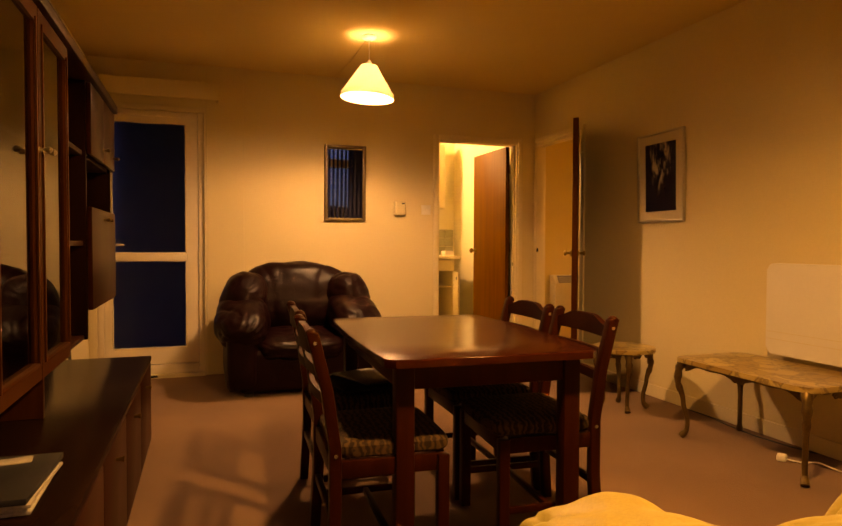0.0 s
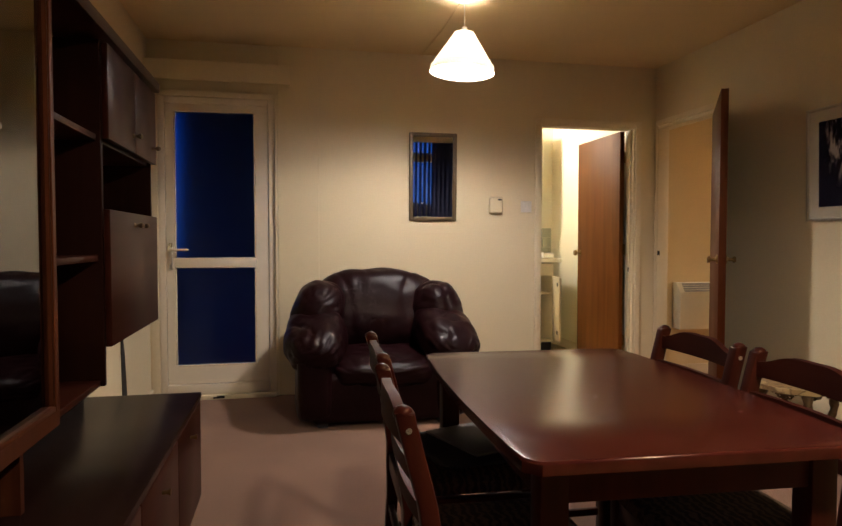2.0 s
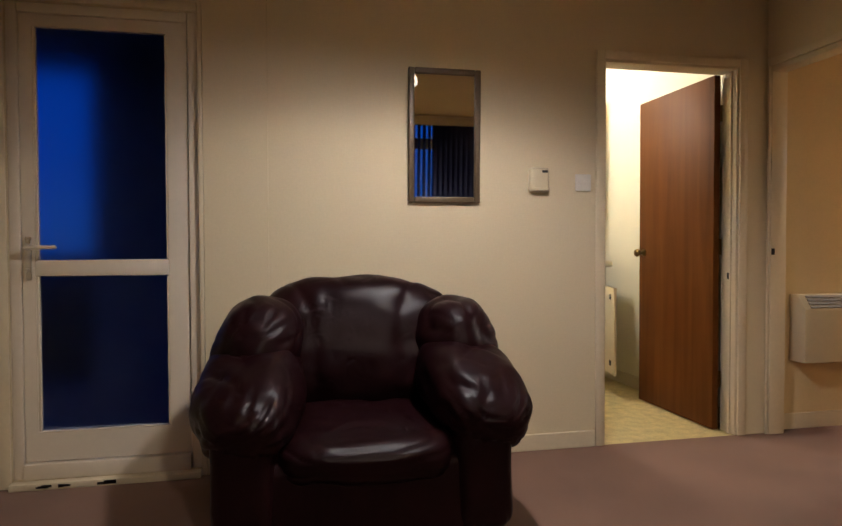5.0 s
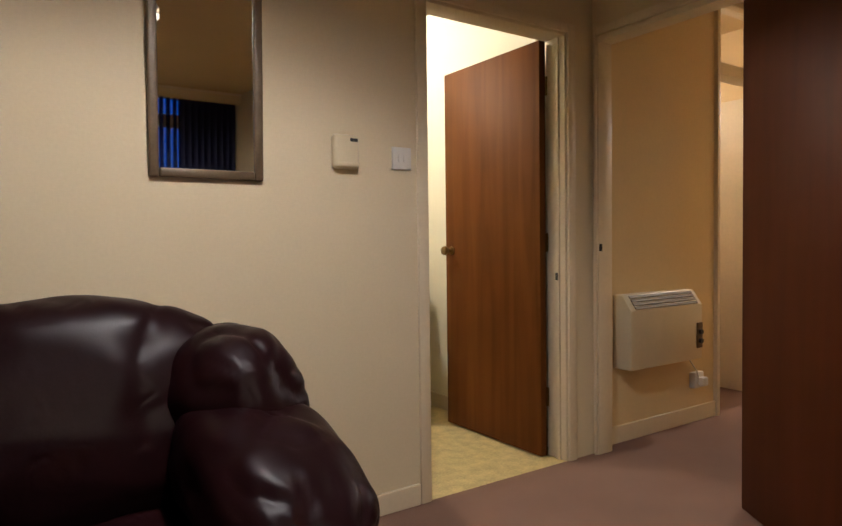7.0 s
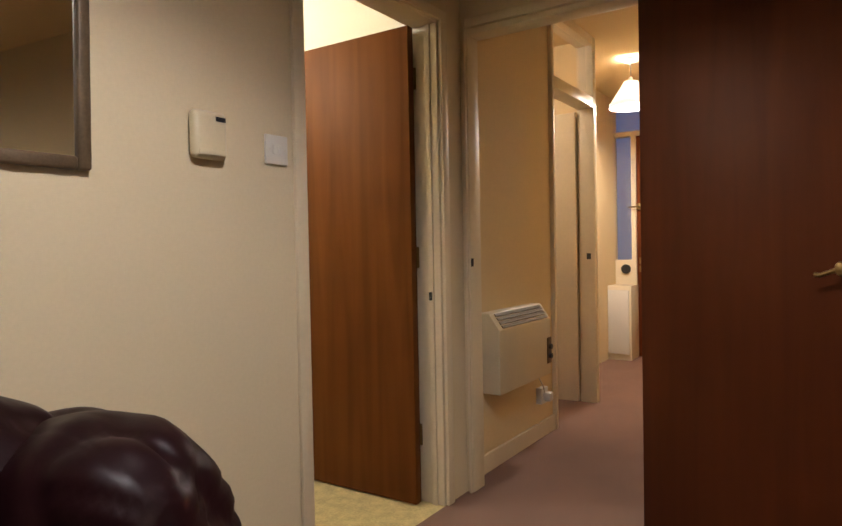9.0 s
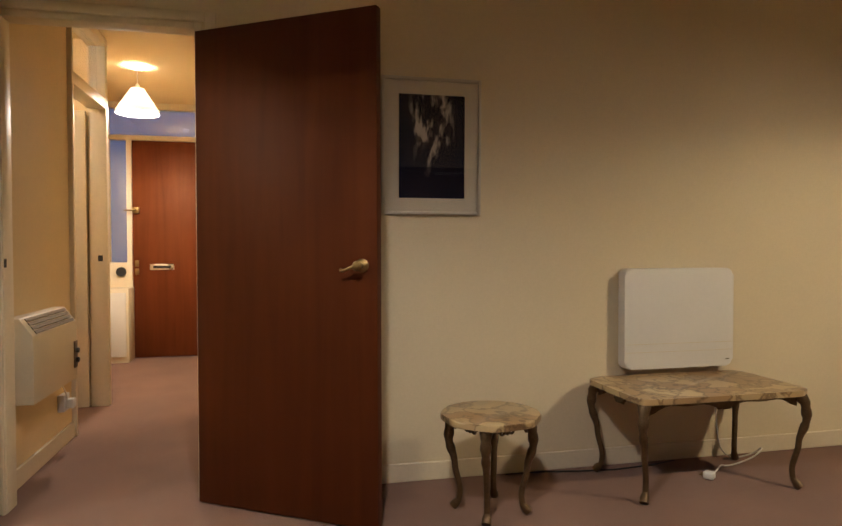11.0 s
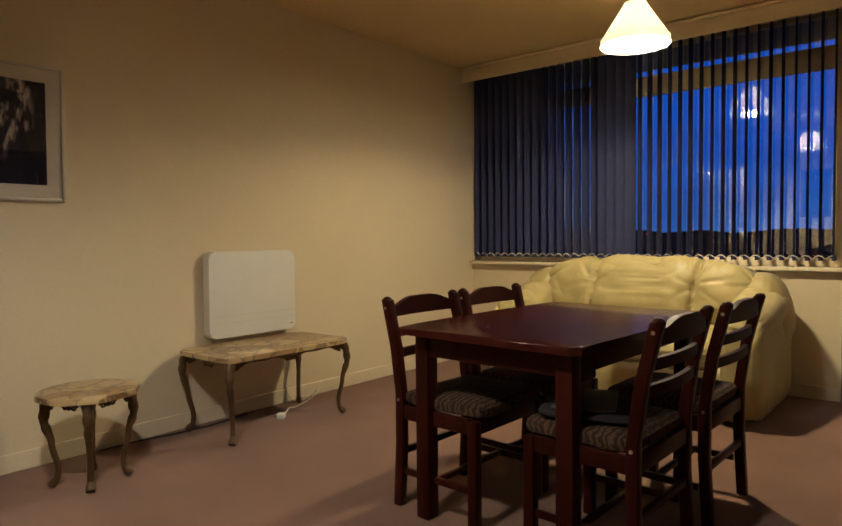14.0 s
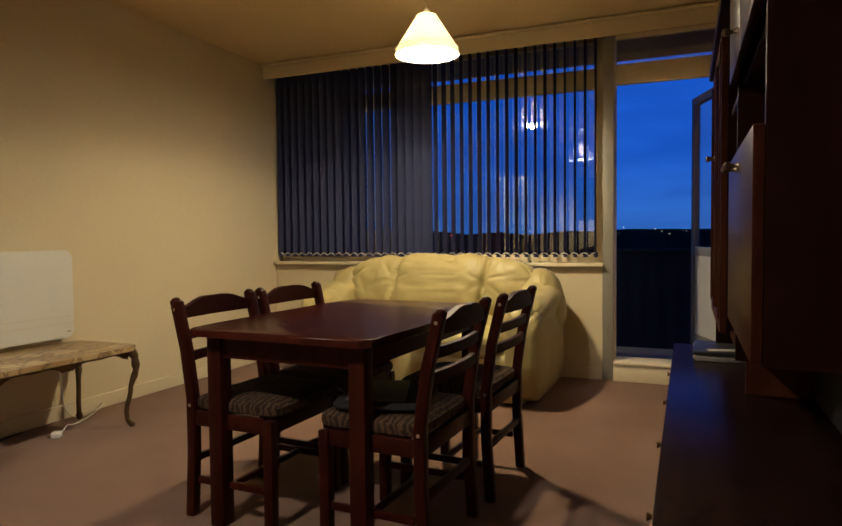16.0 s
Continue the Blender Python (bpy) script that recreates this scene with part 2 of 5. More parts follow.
def marble(name):
    m = bpy.data.materials.new(name)
    m.use_nodes = True
    t = m.node_tree
    n = t.nodes
    p = n["Principled BSDF"]
    co = n.new("ShaderNodeTexCoord")
    ns = n.new("ShaderNodeTexNoise")
    ns.inputs["Scale"].default_value = 5
    ns.inputs["Detail"].default_value = 5
    link(t, co.outputs["Object"], ns.inputs["Vector"])
    vec = n.new("ShaderNodeMix")
    vec.data_type = "VECTOR"
    vec.inputs["Factor"].default_value = 0.36
    link(t, co.outputs["Object"], vec.inputs["A"])
    link(t, ns.outputs["Color"], vec.inputs["B"])
    vo = n.new("ShaderNodeTexVoronoi")
    vo.feature = "DISTANCE_TO_EDGE"
    vo.inputs["Scale"].default_value = 11
    link(t, vec.outputs["Result"], vo.inputs["Vector"])
    vc = n.new("ShaderNodeTexVoronoi")
    vc.inputs["Scale"].default_value = 11
    link(t, vec.outputs["Result"], vc.inputs["Vector"])
    r = n.new("ShaderNodeValToRGB")
    r.color_ramp.elements[0].position, r.color_ramp.elements[0].color = 0.0, (0.10, 0.038, 0.014, 1)
    r.color_ramp.elements[1].position, r.color_ramp.elements[1].color = 0.11, (1, 1, 1, 1)
    link(t, vo.outputs["Distance"], r.inputs[0])
    sep = n.new("ShaderNodeSeparateColor")
    link(t, vc.outputs["Color"], sep.inputs[0])
    r2 = n.new("ShaderNodeValToRGB")
    r2.color_ramp.elements[0].position, r2.color_ramp.elements[0].color = 0.1, (0.27, 0.17, 0.075, 1)
    r2.color_ramp.elements[1].position, r2.color_ramp.elements[1].color = 0.9, (0.45, 0.335, 0.165, 1)
    link(t, sep.outputs[0], r2.inputs[0])
    mx = n.new("ShaderNodeMix")
    mx.data_type = "RGBA"
    mx.blend_type = "MULTIPLY"
    mx.inputs["Factor"].default_value = 0.65
    link(t, r2.outputs[0], mx.inputs["A"])
    link(t, r.outputs[0], mx.inputs["B"])
    link(t, mx.outputs["Result"], p.inputs["Base Color"])
    p.inputs["Roughness"].default_value = 0.28
    return m


def seat_weave(name):
    """Dark upholstery with a pale zigzag weave."""
    m = mat(name, (0.026, 0.015, 0.010), 0.9, vary=0.3, scale=12, fine=220, bump=0.3, sheen=0.0)
    t = m.node_tree
    n = t.nodes
    p = n["Principled BSDF"]
    co = n.new("ShaderNodeTexCoord")
    w = n.new("ShaderNodeTexWave")
    w.wave_profile = "TRI"
    w.inputs["Scale"].default_value = 14
    w.inputs["Distortion"].default_value = 5.0
    w.inputs["Detail"].default_value = 1.0
    w.inputs["Detail Scale"].default_value = 3.0
    link(t, co.outputs["Object"], w.inputs["Vector"])
    r = n.new("ShaderNodeValToRGB")
    r.color_ramp.elements[0].position, r.color_ramp.elements[0].color = 0.35, (0.012, 0.008, 0.006, 1)
    r.color_ramp.elements[1].position, r.color_ramp.elements[1].color = 0.75, (0.15, 0.088, 0.045, 1)
    link(t, w.outputs["Fac"], r.inputs[0])
    mx = n.new("ShaderNodeMix")
    mx.data_type = "RGBA"
    mx.inputs["Factor"].default_value = 0.32
    src = p.inputs["Base Color"].links[0].from_socket
    link(t, src, mx.inputs["A"])
    link(t, r.outputs[0], mx.inputs["B"])
    link(t, mx.outputs["Result"], p.inputs["Base Color"])
    return m


def art(name):
    m = bpy.data.materials.new(name)
    m.use_nodes = True
    t = m.node_tree
    n = t.nodes
    p = n["Principled BSDF"]
    co = n.new("ShaderNodeTexCoord")
    mp = n.new("ShaderNodeMapping")
    mp.inputs["Scale"].default_value = (1, 10, 4)
    link(t, co.outputs["Object"], mp.inputs[0])
    a = n.new("ShaderNodeTexNoise")
    a.inputs["Scale"].default_value = 2.3
    a.inputs["Detail"].default_value = 6
    a.inputs["Roughness"].default_value = 0.6
    link(t, mp.outputs[0], a.inputs["Vector"])
    g = n.new("ShaderNodeTexGradient")
    g.gradient_type = "SPHERICAL"
    m2 = n.new("ShaderNodeMapping")
    m2.inputs["Location"].default_value = (0, 0.02, -0.42)
    m2.inputs["Scale"].default_value = (1, 6.5, 3.4)
    link(t, co.outputs["Object"], m2.inputs[0])
    link(t, m2.outputs[0], g.inputs[0])
    mr2 = n.new("ShaderNodeMapRange")
    mr2.inputs["From Min"].default_value = 0.44
    mr2.inputs["From Max"].default_value = 0.66
    link(t, a.outputs["Fac"], mr2.inputs["Value"])
    mu = n.new("ShaderNodeMath")
    mu.operation = "MULTIPLY"
    link(t, mr2.outputs[0], mu.inputs[0])
    link(t, g.outputs["Fac"], mu.inputs[1])
    r = n.new("ShaderNodeValToRGB")
    e = r.color_ramp.elements
    e[0].position, e[0].color = 0.08, (0.010, 0.010, 0.022, 1)
    e[1].position, e[1].color = 0.42, (0.46, 0.39, 0.32, 1)
    k = e.new(0.16)
    k.color = (0.055, 0.042, 0.05, 1)
    link(t, mu.outputs[0], r.inputs[0])
    link(t, r.outputs[0], p.inputs["Base Color"])
    p.inputs["Roughness"].default_value = 0.25
    return m


M = {}
M["wall"] = mat("magnolia_wall", (0.60, 0.505, 0.325), 0.85, vary=0.05, scale=1.3, fine=90, bump=0.25, depth=0.0015)
M["ceiling"] = mat("ceiling_paint", (0.62, 0.485, 0.27), 0.9, vary=0.05, scale=1.5, fine=140, bump=0.35, depth=0.002)
M["carpet"] = mat("dusty_pink_carpet", (0.190, 0.108, 0.074), 0.97, vary=0.2, scale=2.2, fine=420, bump=0.7, depth=0.004, sheen=0.08)
M["gloss"] = mat("cream_gloss_paint", (0.63, 0.54, 0.37), 0.48, vary=0.06, scale=3, fine=50, bump=0.0)
M["upvc"] = mat("white_plastic_frame", (0.66, 0.58, 0.46), 0.3, vary=0.03, scale=4, fine=40, bump=0.0)
M["white"] = mat("white_enamel", (0.62, 0.59, 0.53), 0.35, vary=0.03, scale=4, fine=60, bump=0.02)
M["ivory"] = mat("ivory_plastic", (0.56, 0.48, 0.31), 0.4, vary=0.05, scale=8, fine=90, bump=0.03)
# Near-black: recess shade put into the colour; also used for dark marks.
M["dark"] = mat("recess_shade_and_marks", (0.012, 0.010, 0.009), 0.7, vary=0.2, scale=8, fine=80, bump=0.05)
M["cherry"] = wood("cherry_stain", (0.018, 0.0034, 0.0023), (0.036, 0.0072, 0.0040), 0.34, 0.0, "Z", spec=0.12)
M["cherry_top"] = wood("cherry_stain_top", (0.026, 0.0045, 0.003), (0.040, 0.0075, 0.0045), 0.19, 0.0, "Y", scale=1.2, spec=0.17, tint=(1.0, 0.74, 0.66))
M["cherry_gloss"] = wood("cherry_rail", (0.019, 0.0036, 0.0024), (0.036, 0.0076, 0.004), 0.5, 0.0, "Y", spec=0.12, tint=(0.42, 0.24, 0.18))
M["cabinet"] = wood("mahogany_veneer", (0.0170, 0.0040, 0.0023), (0.0340, 0.0084, 0.0044), 0.34, 0.0, "Y", spec=0.12, tint=(0.62, 0.42, 0.34))
# Uprights and end panel of the wall unit, darker than its fronts.
M["cabinet_side"] = wood("dark_side_panel", (0.0070, 0.0021, 0.0015), (0.0130, 0.0040, 0.0026), 0.42, 0.0, "Z", spec=0.05, tint=(0.6, 0.45, 0.4))
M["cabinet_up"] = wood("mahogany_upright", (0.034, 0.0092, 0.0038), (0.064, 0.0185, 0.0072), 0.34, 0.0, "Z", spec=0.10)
M["bench"] = wood("dark_bench_top", (0.008, 0.0034, 0.0025), (0.0145, 0.006, 0.0045), 0.24, 0.0, "Y", spec=0.05, tint=(1, 0.9, 0.85))
# Kitchen door's teak, brightened: the kitchen lamp's light is in its colour.
M["lit_door"] = wood("kitchen_lit_teak", (0.080, 0.0260, 0.0048), (0.130, 0.0480, 0.0088), 0.5, 0.0, "Z", 2.0, 13.0, spec=0.10, tint=(1.0, 0.6, 0.3))
M["door"] = wood("teak_veneer", (0.044, 0.0105, 0.0030), (0.066, 0.0165, 0.0043), 0.50, 0.0, "Z", 2.0, 16.0, spec=0.17, tint=(1.0, 0.52, 0.30))
M["red_door"] = wood("red_teak_veneer", (0.085, 0.020, 0.0055), (0.125, 0.032, 0.008), 0.45, 0.0, "Z", 2.0, 14.0, spec=0.2, tint=(1.0, 0.6, 0.35))
M["brown"] = leather("oxblood_leather", (0.0075, 0.0019, 0.0026), (0.0135, 0.0036, 0.0045), 0.38, spec=0.105, crease=0.6)
M["cream"] = leather("cream_leather", (0.34, 0.272, 0.108), (0.43, 0.35, 0.152), 0.42, crease=0.22)
M["brass"] = mat("aged_brass", (0.24, 0.16, 0.06), 0.40, 1.0, vary=0.25, scale=14, fine=120, bump=0.05)
M["bronze"] = mat("bronzed_legs", (0.115, 0.073, 0.034), 0.45, 0.7, vary=0.45, scale=22, fine=140, bump=0.4, depth=0.002)
M["chrome"] = mat("brushed_silver", (0.62, 0.58, 0.50), 0.28, 1.0, vary=0.08, scale=9, fine=120, bump=0.03)
M["silver"] = mat("satin_silver_moulding", (0.50, 0.46, 0.38), 0.45, 0.8, vary=0.06, scale=9, fine=90, bump=0.0)
M["mirror"] = mat("mirror_silver", (0.90, 0.90, 0.88), 0.02, 1.0, vary=0.0, bump=0.0)
M["mframe"] = mat("grey_gilt_frame", (0.105, 0.070, 0.036), 0.45, 0.15, vary=0.3, scale=20, fine=150, bump=0.2)
M["mount"] = mat("card_mount", (0.56, 0.50, 0.38), 0.8, vary=0.03, bump=0.03)
M["art"] = art("abstract_print")
M["marble"] = marble("onyx_marble")
M["weave"] = seat_weave("zigzag_seat")
M["slat"] = mat("slate_blue_fabric", (0.036, 0.040, 0.092), 0.9, vary=0.1, scale=20, fine=260, bump=0.2)
M["glass"] = pane_glass("window_glass", gloss=0.19)
M["thin_glass"] = pane_glass("picture_glass", gloss=0.03)
M["smoke"] = pane_glass("smoked_glass", (0.30, 0.26, 0.22), gloss=0.16)
M["frost"] = frosted("obscured_glass", (0.34, 0.38, 0.48))
# Balcony door posts and leaf, darker than the other frames.
M["alu"] = mat("dark_frame_paint", (0.24, 0.22, 0.185), 0.5, vary=0.12, scale=6, fine=80, bump=0.05)
M["knob"] = mat("tarnished_knob", (0.30, 0.24, 0.16), 0.32, 1.0, vary=0.2, scale=30, fine=120, bump=0.02)
M["shade"] = shade_cloth("parchment_shade")
M["vinyl"] = mat("yellow_vinyl", (0.52, 0.42, 0.18), 0.45, vary=0.35, scale=16, fine=90, bump=0.1)
M["kwall"] = mat("kitchen_paint", (0.75, 0.70, 0.53), 0.7, vary=0.04, scale=2, fine=80, bump=0.15)
M["hwall"] = mat("hall_paint", (0.64, 0.50, 0.27), 0.8, vary=0.05, scale=2, fine=80, bump=0.2)
M["tile"] = mat("grey_green_tile", (0.40, 0.40, 0.30), 0.25, vary=0.08, scale=12, fine=60, bump=0.03)
M["cloth"] = mat("charcoal_cloth", (0.018, 0.017, 0.018), 0.95, vary=0.3, scale=14, fine=200, bump=0.4)
M["booklet"] = mat("grey_print_paper", (0.055, 0.045, 0.04), 0.6, vary=0.35, scale=26, fine=150, bump=0.05)
# Grey-brown with the grille gaps' shade in it; also colours the heater badge.
M["slot"] = mat("shaded_grille", (0.16, 0.13, 0.085), 0.6, vary=0.15, scale=10, fine=90, bump=0.05)
M["black"] = mat("black_plastic", (0.015, 0.015, 0.016), 0.45, vary=0.2, scale=10, fine=120, bump=0.05)
M["paper"] = mat("printed_paper", (0.36, 0.33, 0.28), 0.7, vary=0.3, scale=30, fine=160, bump=0.05)
M["concrete"] = mat("balcony_concrete", (0.24, 0.23, 0.22), 0.9, vary=0.2, scale=3, fine=80, bump=0.4)
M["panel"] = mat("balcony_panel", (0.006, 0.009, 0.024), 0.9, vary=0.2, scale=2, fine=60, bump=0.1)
M["land"] = mat("night_land", (0.018, 0.020, 0.018), 0.95, vary=0.5, scale=0.02, fine=0.3, bump=0.0)
M["town"] = glow("town_lamps", (1.0, 0.75, 0.45), 2.2)
M["redlamp"] = glow("red_lamp", (1.0, 0.08, 0.05), 3)
M["cable"] = mat("white_flex", (0.66, 0.62, 0.54), 0.5, vary=0.06, bump=0.0)

# ---- building blocks ----


def box(bm, x0, x1, y0, y1, z0, z1, bev=0.0, seg=2):
    made = bmesh.ops.create_cube(bm, size=1.0)
    vs = made["verts"]
    for v in vs:
        v.co = Vector(((x0 + x1) / 2 + v.co.x * (x1 - x0), (y0 + y1) / 2 + v.co.y * (y1 - y0), (z0 + z1) / 2 + v.co.z * (z1 - z0)))
    if bev:
        es = list({e for v in vs for e in v.link_edges})
        bmesh.ops.bevel(bm, geom=es, offset=bev, segments=seg, profile=0.5, affect="EDGES")


def B(*args, bev=0.0, seg=2):
    """A bmesh of one box."""
    bm = bmesh.new()
    box(bm, *args, bev=bev, seg=seg)
    return bm


def sweep(bm, pts, radii, n=10, flat=1.0):
    """A tube along a line of points, with a radius at each."""
    pts = [Vector(p) for p in pts]
    rings = []
    a = None
    for i, p in enumerate(pts):
        d = (pts[min(i + 1, len(pts) - 1)] - pts[max(i - 1, 0)]).normalized()
        if a is None:
            a = d.cross(Vector((0, 0, 1)) if abs(d.z) < 0.95 else Vector((0, 1, 0))).normalized()
        else:
            a = (a - a.dot(d) * d).normalized()
        b = d.cross(a)
        r = radii[i] if isinstance(radii, (list, tuple)) else radii
        rings.append([bm.verts.new(p + r * (math.cos(2 * math.pi * k / n) * a + flat * math.sin(2 * math.pi * k / n) * b)) for k in range(n)])
    for q, w in zip(rings, rings[1:]):
        for k in range(n):
            bm.faces.new((q[k], q[(k + 1) % n], w[(k + 1) % n], w[k]))
    bm.faces.new(rings[0][::-1])
    bm.faces.new(rings[-1])


def lathe(bm, profile, n=28, at=(0, 0, 0), closed=True):
    """A turned form about the upright axis from (radius, height) pairs."""
    rings = [[bm.verts.new((at[0] + r * math.cos(2 * math.pi * k / n), at[1] + r * math.sin(2 * math.pi * k / n), at[2] + z)) for k in range(n)] for r, z in profile]
    for q, w in zip(rings, rings[1:]):
        for k in range(n):
            bm.faces.new((q[k], q[(k + 1) % n], w[(k + 1) % n], w[k]))
    if closed:
        bm.faces.new(rings[0][::-1])
        bm.faces.new(rings[-1])


def slab(bm, outline, z0, z1, bev=0.0):
    lo = [bm.verts.new((x, y, z0)) for x, y in outline]
    hi = [bm.verts.new((x, y, z1)) for x, y in outline]
    n = len(outline)
    bm.faces.new(lo[::-1])
    top = bm.faces.new(hi)
    for k in range(n):
        bm.faces.new((lo[k], lo[(k + 1) % n], hi[(k + 1) % n], hi[k]))
    if bev:
        bmesh.ops.bevel(bm, geom=list(top.edges), offset=bev, segments=3, profile=0.5, affect="EDGES")


def puff(bm, c, s, e=0.5, f=0.6, rot=(0, 0, 0), fold=0.012, seed=0, pleats=(), nu=90, nv=54):
    """A stuffed form: a rounded block with folds and, if asked, gathered pleats across its width."""
    turn = Euler([radians(a) for a in rot]).to_matrix()

    def sg(v, k):
        return math.copysign(abs(v) ** k, v)

    def spot(u, v):
        x, y, z = sg(math.cos(v), f) * sg(math.cos(u), e), sg(math.cos(v), f) * sg(math.sin(u), e), sg(math.sin(v), f)
        p = Vector((x * s[0], y * s[1], z * s[2]))
        q = p * 4.5 + Vector((seed * 7.3, seed * 3.1, seed))
        k = noise.noise(q) * fold + noise.noise(q * 2.7) * fold * 0.5
        for c0 in pleats:
            if y > 0.3:
                continue
            dx, dz = (x - c0 - 0.04 * z) * s[0], (z - 0.12) * s[2]
            r, turned = math.hypot(dx, dz), math.atan2(dz, dx)
            k -= 0.060 * max(0.0, 1 - abs(dx) / 0.035) ** 1.6 * math.exp(-(dz / 0.20) ** 2)
            k -= 0.016 * math.exp(-(dx / 0.075) ** 2)
            k -= 0.034 * max(0.0, math.cos(7 * turned + 9 * c0 + 2.2 * noise.noise(q * 0.9))) ** 5 * math.exp(-r / 0.10) * min(1.0, r / 0.03)
        tip = 0.0 if pleats else max(0.0, -y - 0.5) / 0.5
        k -= fold * 0.95 * tip * (1 - abs(math.sin(7 * math.atan2(z, x) + 3 * noise.noise(q * 0.8)))) ** 3
        r1 = 1 - abs(noise.noise(Vector((q.x * 1.1, q.y * 1.1, q.z * 0.45)) + Vector((3, 1, 8))))
        k -= fold * 0.55 * (max(0, r1 - 0.80) / 0.20) ** 2
        k -= fold * 0.4 * max(0, noise.noise(q * 1.6 + Vector((9, 2, 4)))) ** 2 * 4
        out = Vector((x / s[0], y / s[1], z / s[2])).normalized()
        return Vector(c) + turn @ (p + out * k)

    rings = [[bm.verts.new(spot(2 * math.pi * i / nu, -math.pi / 2 + math.pi * j / nv)) for i in range(nu)] for j in range(1, nv)]
    for q, w in zip(rings, rings[1:]):
        for k in range(nu):
            bm.faces.new((q[k], q[(k + 1) % nu], w[(k + 1) % nu], w[k]))
    for ring, v in ((rings[0], -math.pi / 2), (rings[-1], math.pi / 2)):
        t = bm.verts.new(spot(0, v))
        for k in range(nu):
            pair = (ring[k], ring[(k + 1) % nu])
            bm.faces.new((pair[1], pair[0], t) if v < 0 else (pair[0], pair[1], t))


def finish(name, bm, material, smooth=False):
    me = bpy.data.meshes.new(name)
    bmesh.ops.recalc_face_normals(bm, faces=bm.faces)
    bm.to_mesh(me)
    bm.free()
    if smooth:
        for p in me.polygons:
            p.use_smooth = True
        if smooth != "all":
            me.set_sharp_from_angle(angle=radians(38))
    me.materials.append(M[material])
    return me


def part(name, bm, material, parent, label="", smooth=True):
    ob = new(name, finish(name, bm, material, smooth))
    ob.parent = parent
    return tagged(ob, label)


def part_of(name, mesh, parent, m=None):
    ob = new(name, mesh)
    ob.parent = parent
    if m is not None:
        ob.matrix_basis = m
    return ob


def thing(name, label, category, m=None, group="", kind=""):
    ob = new(name)
    ob.empty_display_size = 0.1
    if m is not None:
        ob.matrix_basis = m
    return tagged(ob, label, category, group, kind)


def solo(name, bm, material, label, category, group="", smooth=True, kind="", m=None):
    ob = new(name, finish(name, bm, material, smooth))
    if m is not None:
        ob.matrix_basis = m
    return tagged(ob, label, category, group, kind)


def struct(name, bm, material, label, category, smooth=False):
    return solo(name, bm, material, label, category, kind="structure", smooth=smooth)


def wall(axis, a0, a1, w0, w1, z0, z1, holes=()):
    """A wall along x or y, a0 to a1 long and w0 to w1 thick, with openings (from, to, bottom, top)."""
    bm = bmesh.new()

    def piece(p, q, lo, hi):
        if q - p > 1e-4 and hi - lo > 1e-4:
            box(bm, *((p, q, w0, w1) if axis == "x" else (w0, w1, p, q)), lo, hi)

    at = a0
    for h0, h1, lo, hi in sorted(holes):
        piece(at, h0, z0, z1)
        piece(h0, h1, z0, lo)
        piece(h0, h1, hi, z1)
        at = h1
    piece(at, a1, z0, z1)
    bmesh.ops.remove_doubles(bm, verts=bm.verts, dist=1e-5)
    return bm

# ---- large structure ----
X0, X1, Y0, Y1, H = 0.84, 4.695, -5.42, 0.0, 2.50
struct("floor", B(X0 - 0.12, X1, Y0, 0.0, -0.08, 0.0), "carpet", "dusty pink fitted carpet over the living room", "floor")
struct("floor_hall", B(X1, 8.6, -1.0, 1.4, -0.08, 0.0), "carpet", "dusty pink fitted carpet along the hall", "floor")
struct("floor_kitchen", B(2.9, X1 - 0.001, 0.0, 2.5, -0.08, 0.0), "vinyl", "mottled yellow vinyl floor of the kitchen", "floor")
struct("ceiling", B(X0 - 0.12, X1, Y0 - 0.2, 0.0, H, H + 0.12), "ceiling", "cream painted textured ceiling", "ceiling")
struct("ceiling_hall", B(X1, 8.6, -1.1, 1.5, H, H + 0.12), "ceiling", "cream painted hall ceiling", "ceiling")
struct("ceiling_kitchen", B(2.8, X1 - 0.001, 0.0, 2.6, H, H + 0.12), "ceiling", "pale painted kitchen ceiling", "ceiling")

KX0, KX1, KH = 3.72, 4.50, 2.012
struct("wall_north", wall("x", X0 - 0.12, X1 + 0.1, 0.0, 0.12, 0.0, H, [(0.90, 1.69, 0.03, 2.12), (KX0 - 0.03, KX1 + 0.03, 0, KH + 0.03)]), "wall", "magnolia painted wall with a mirror on it", "wall")
struct("wall_north_step", B(1.712, 2.0, -0.012, -0.0005, 0.0, H, bev=0.003), "wall", "slightly proud painted wall panel beside the glazed door", "wall")
struct("wall_east", wall("y", Y0 - 0.2, 0.0, X1, X1 + 0.1, 0.0, H, [(-0.80, -0.012, 0, 2.035)]), "wall", "magnolia painted wall behind picture and heater", "wall")
struct("wall_west", wall("y", Y0 - 0.2, 0.0, X0 - 0.12, X0, 0.0, H), "wall", "magnolia painted wall behind the wall unit", "wall")
struct("wall_south", wall("x", X0, X1, Y0 - 0.18, Y0, 0.0, H, [(1.05, 1.853, 0.12, 2.44), (1.93, X1, 0.83, 2.44)]), "wall", "magnolia painted wall below the window", "wall")

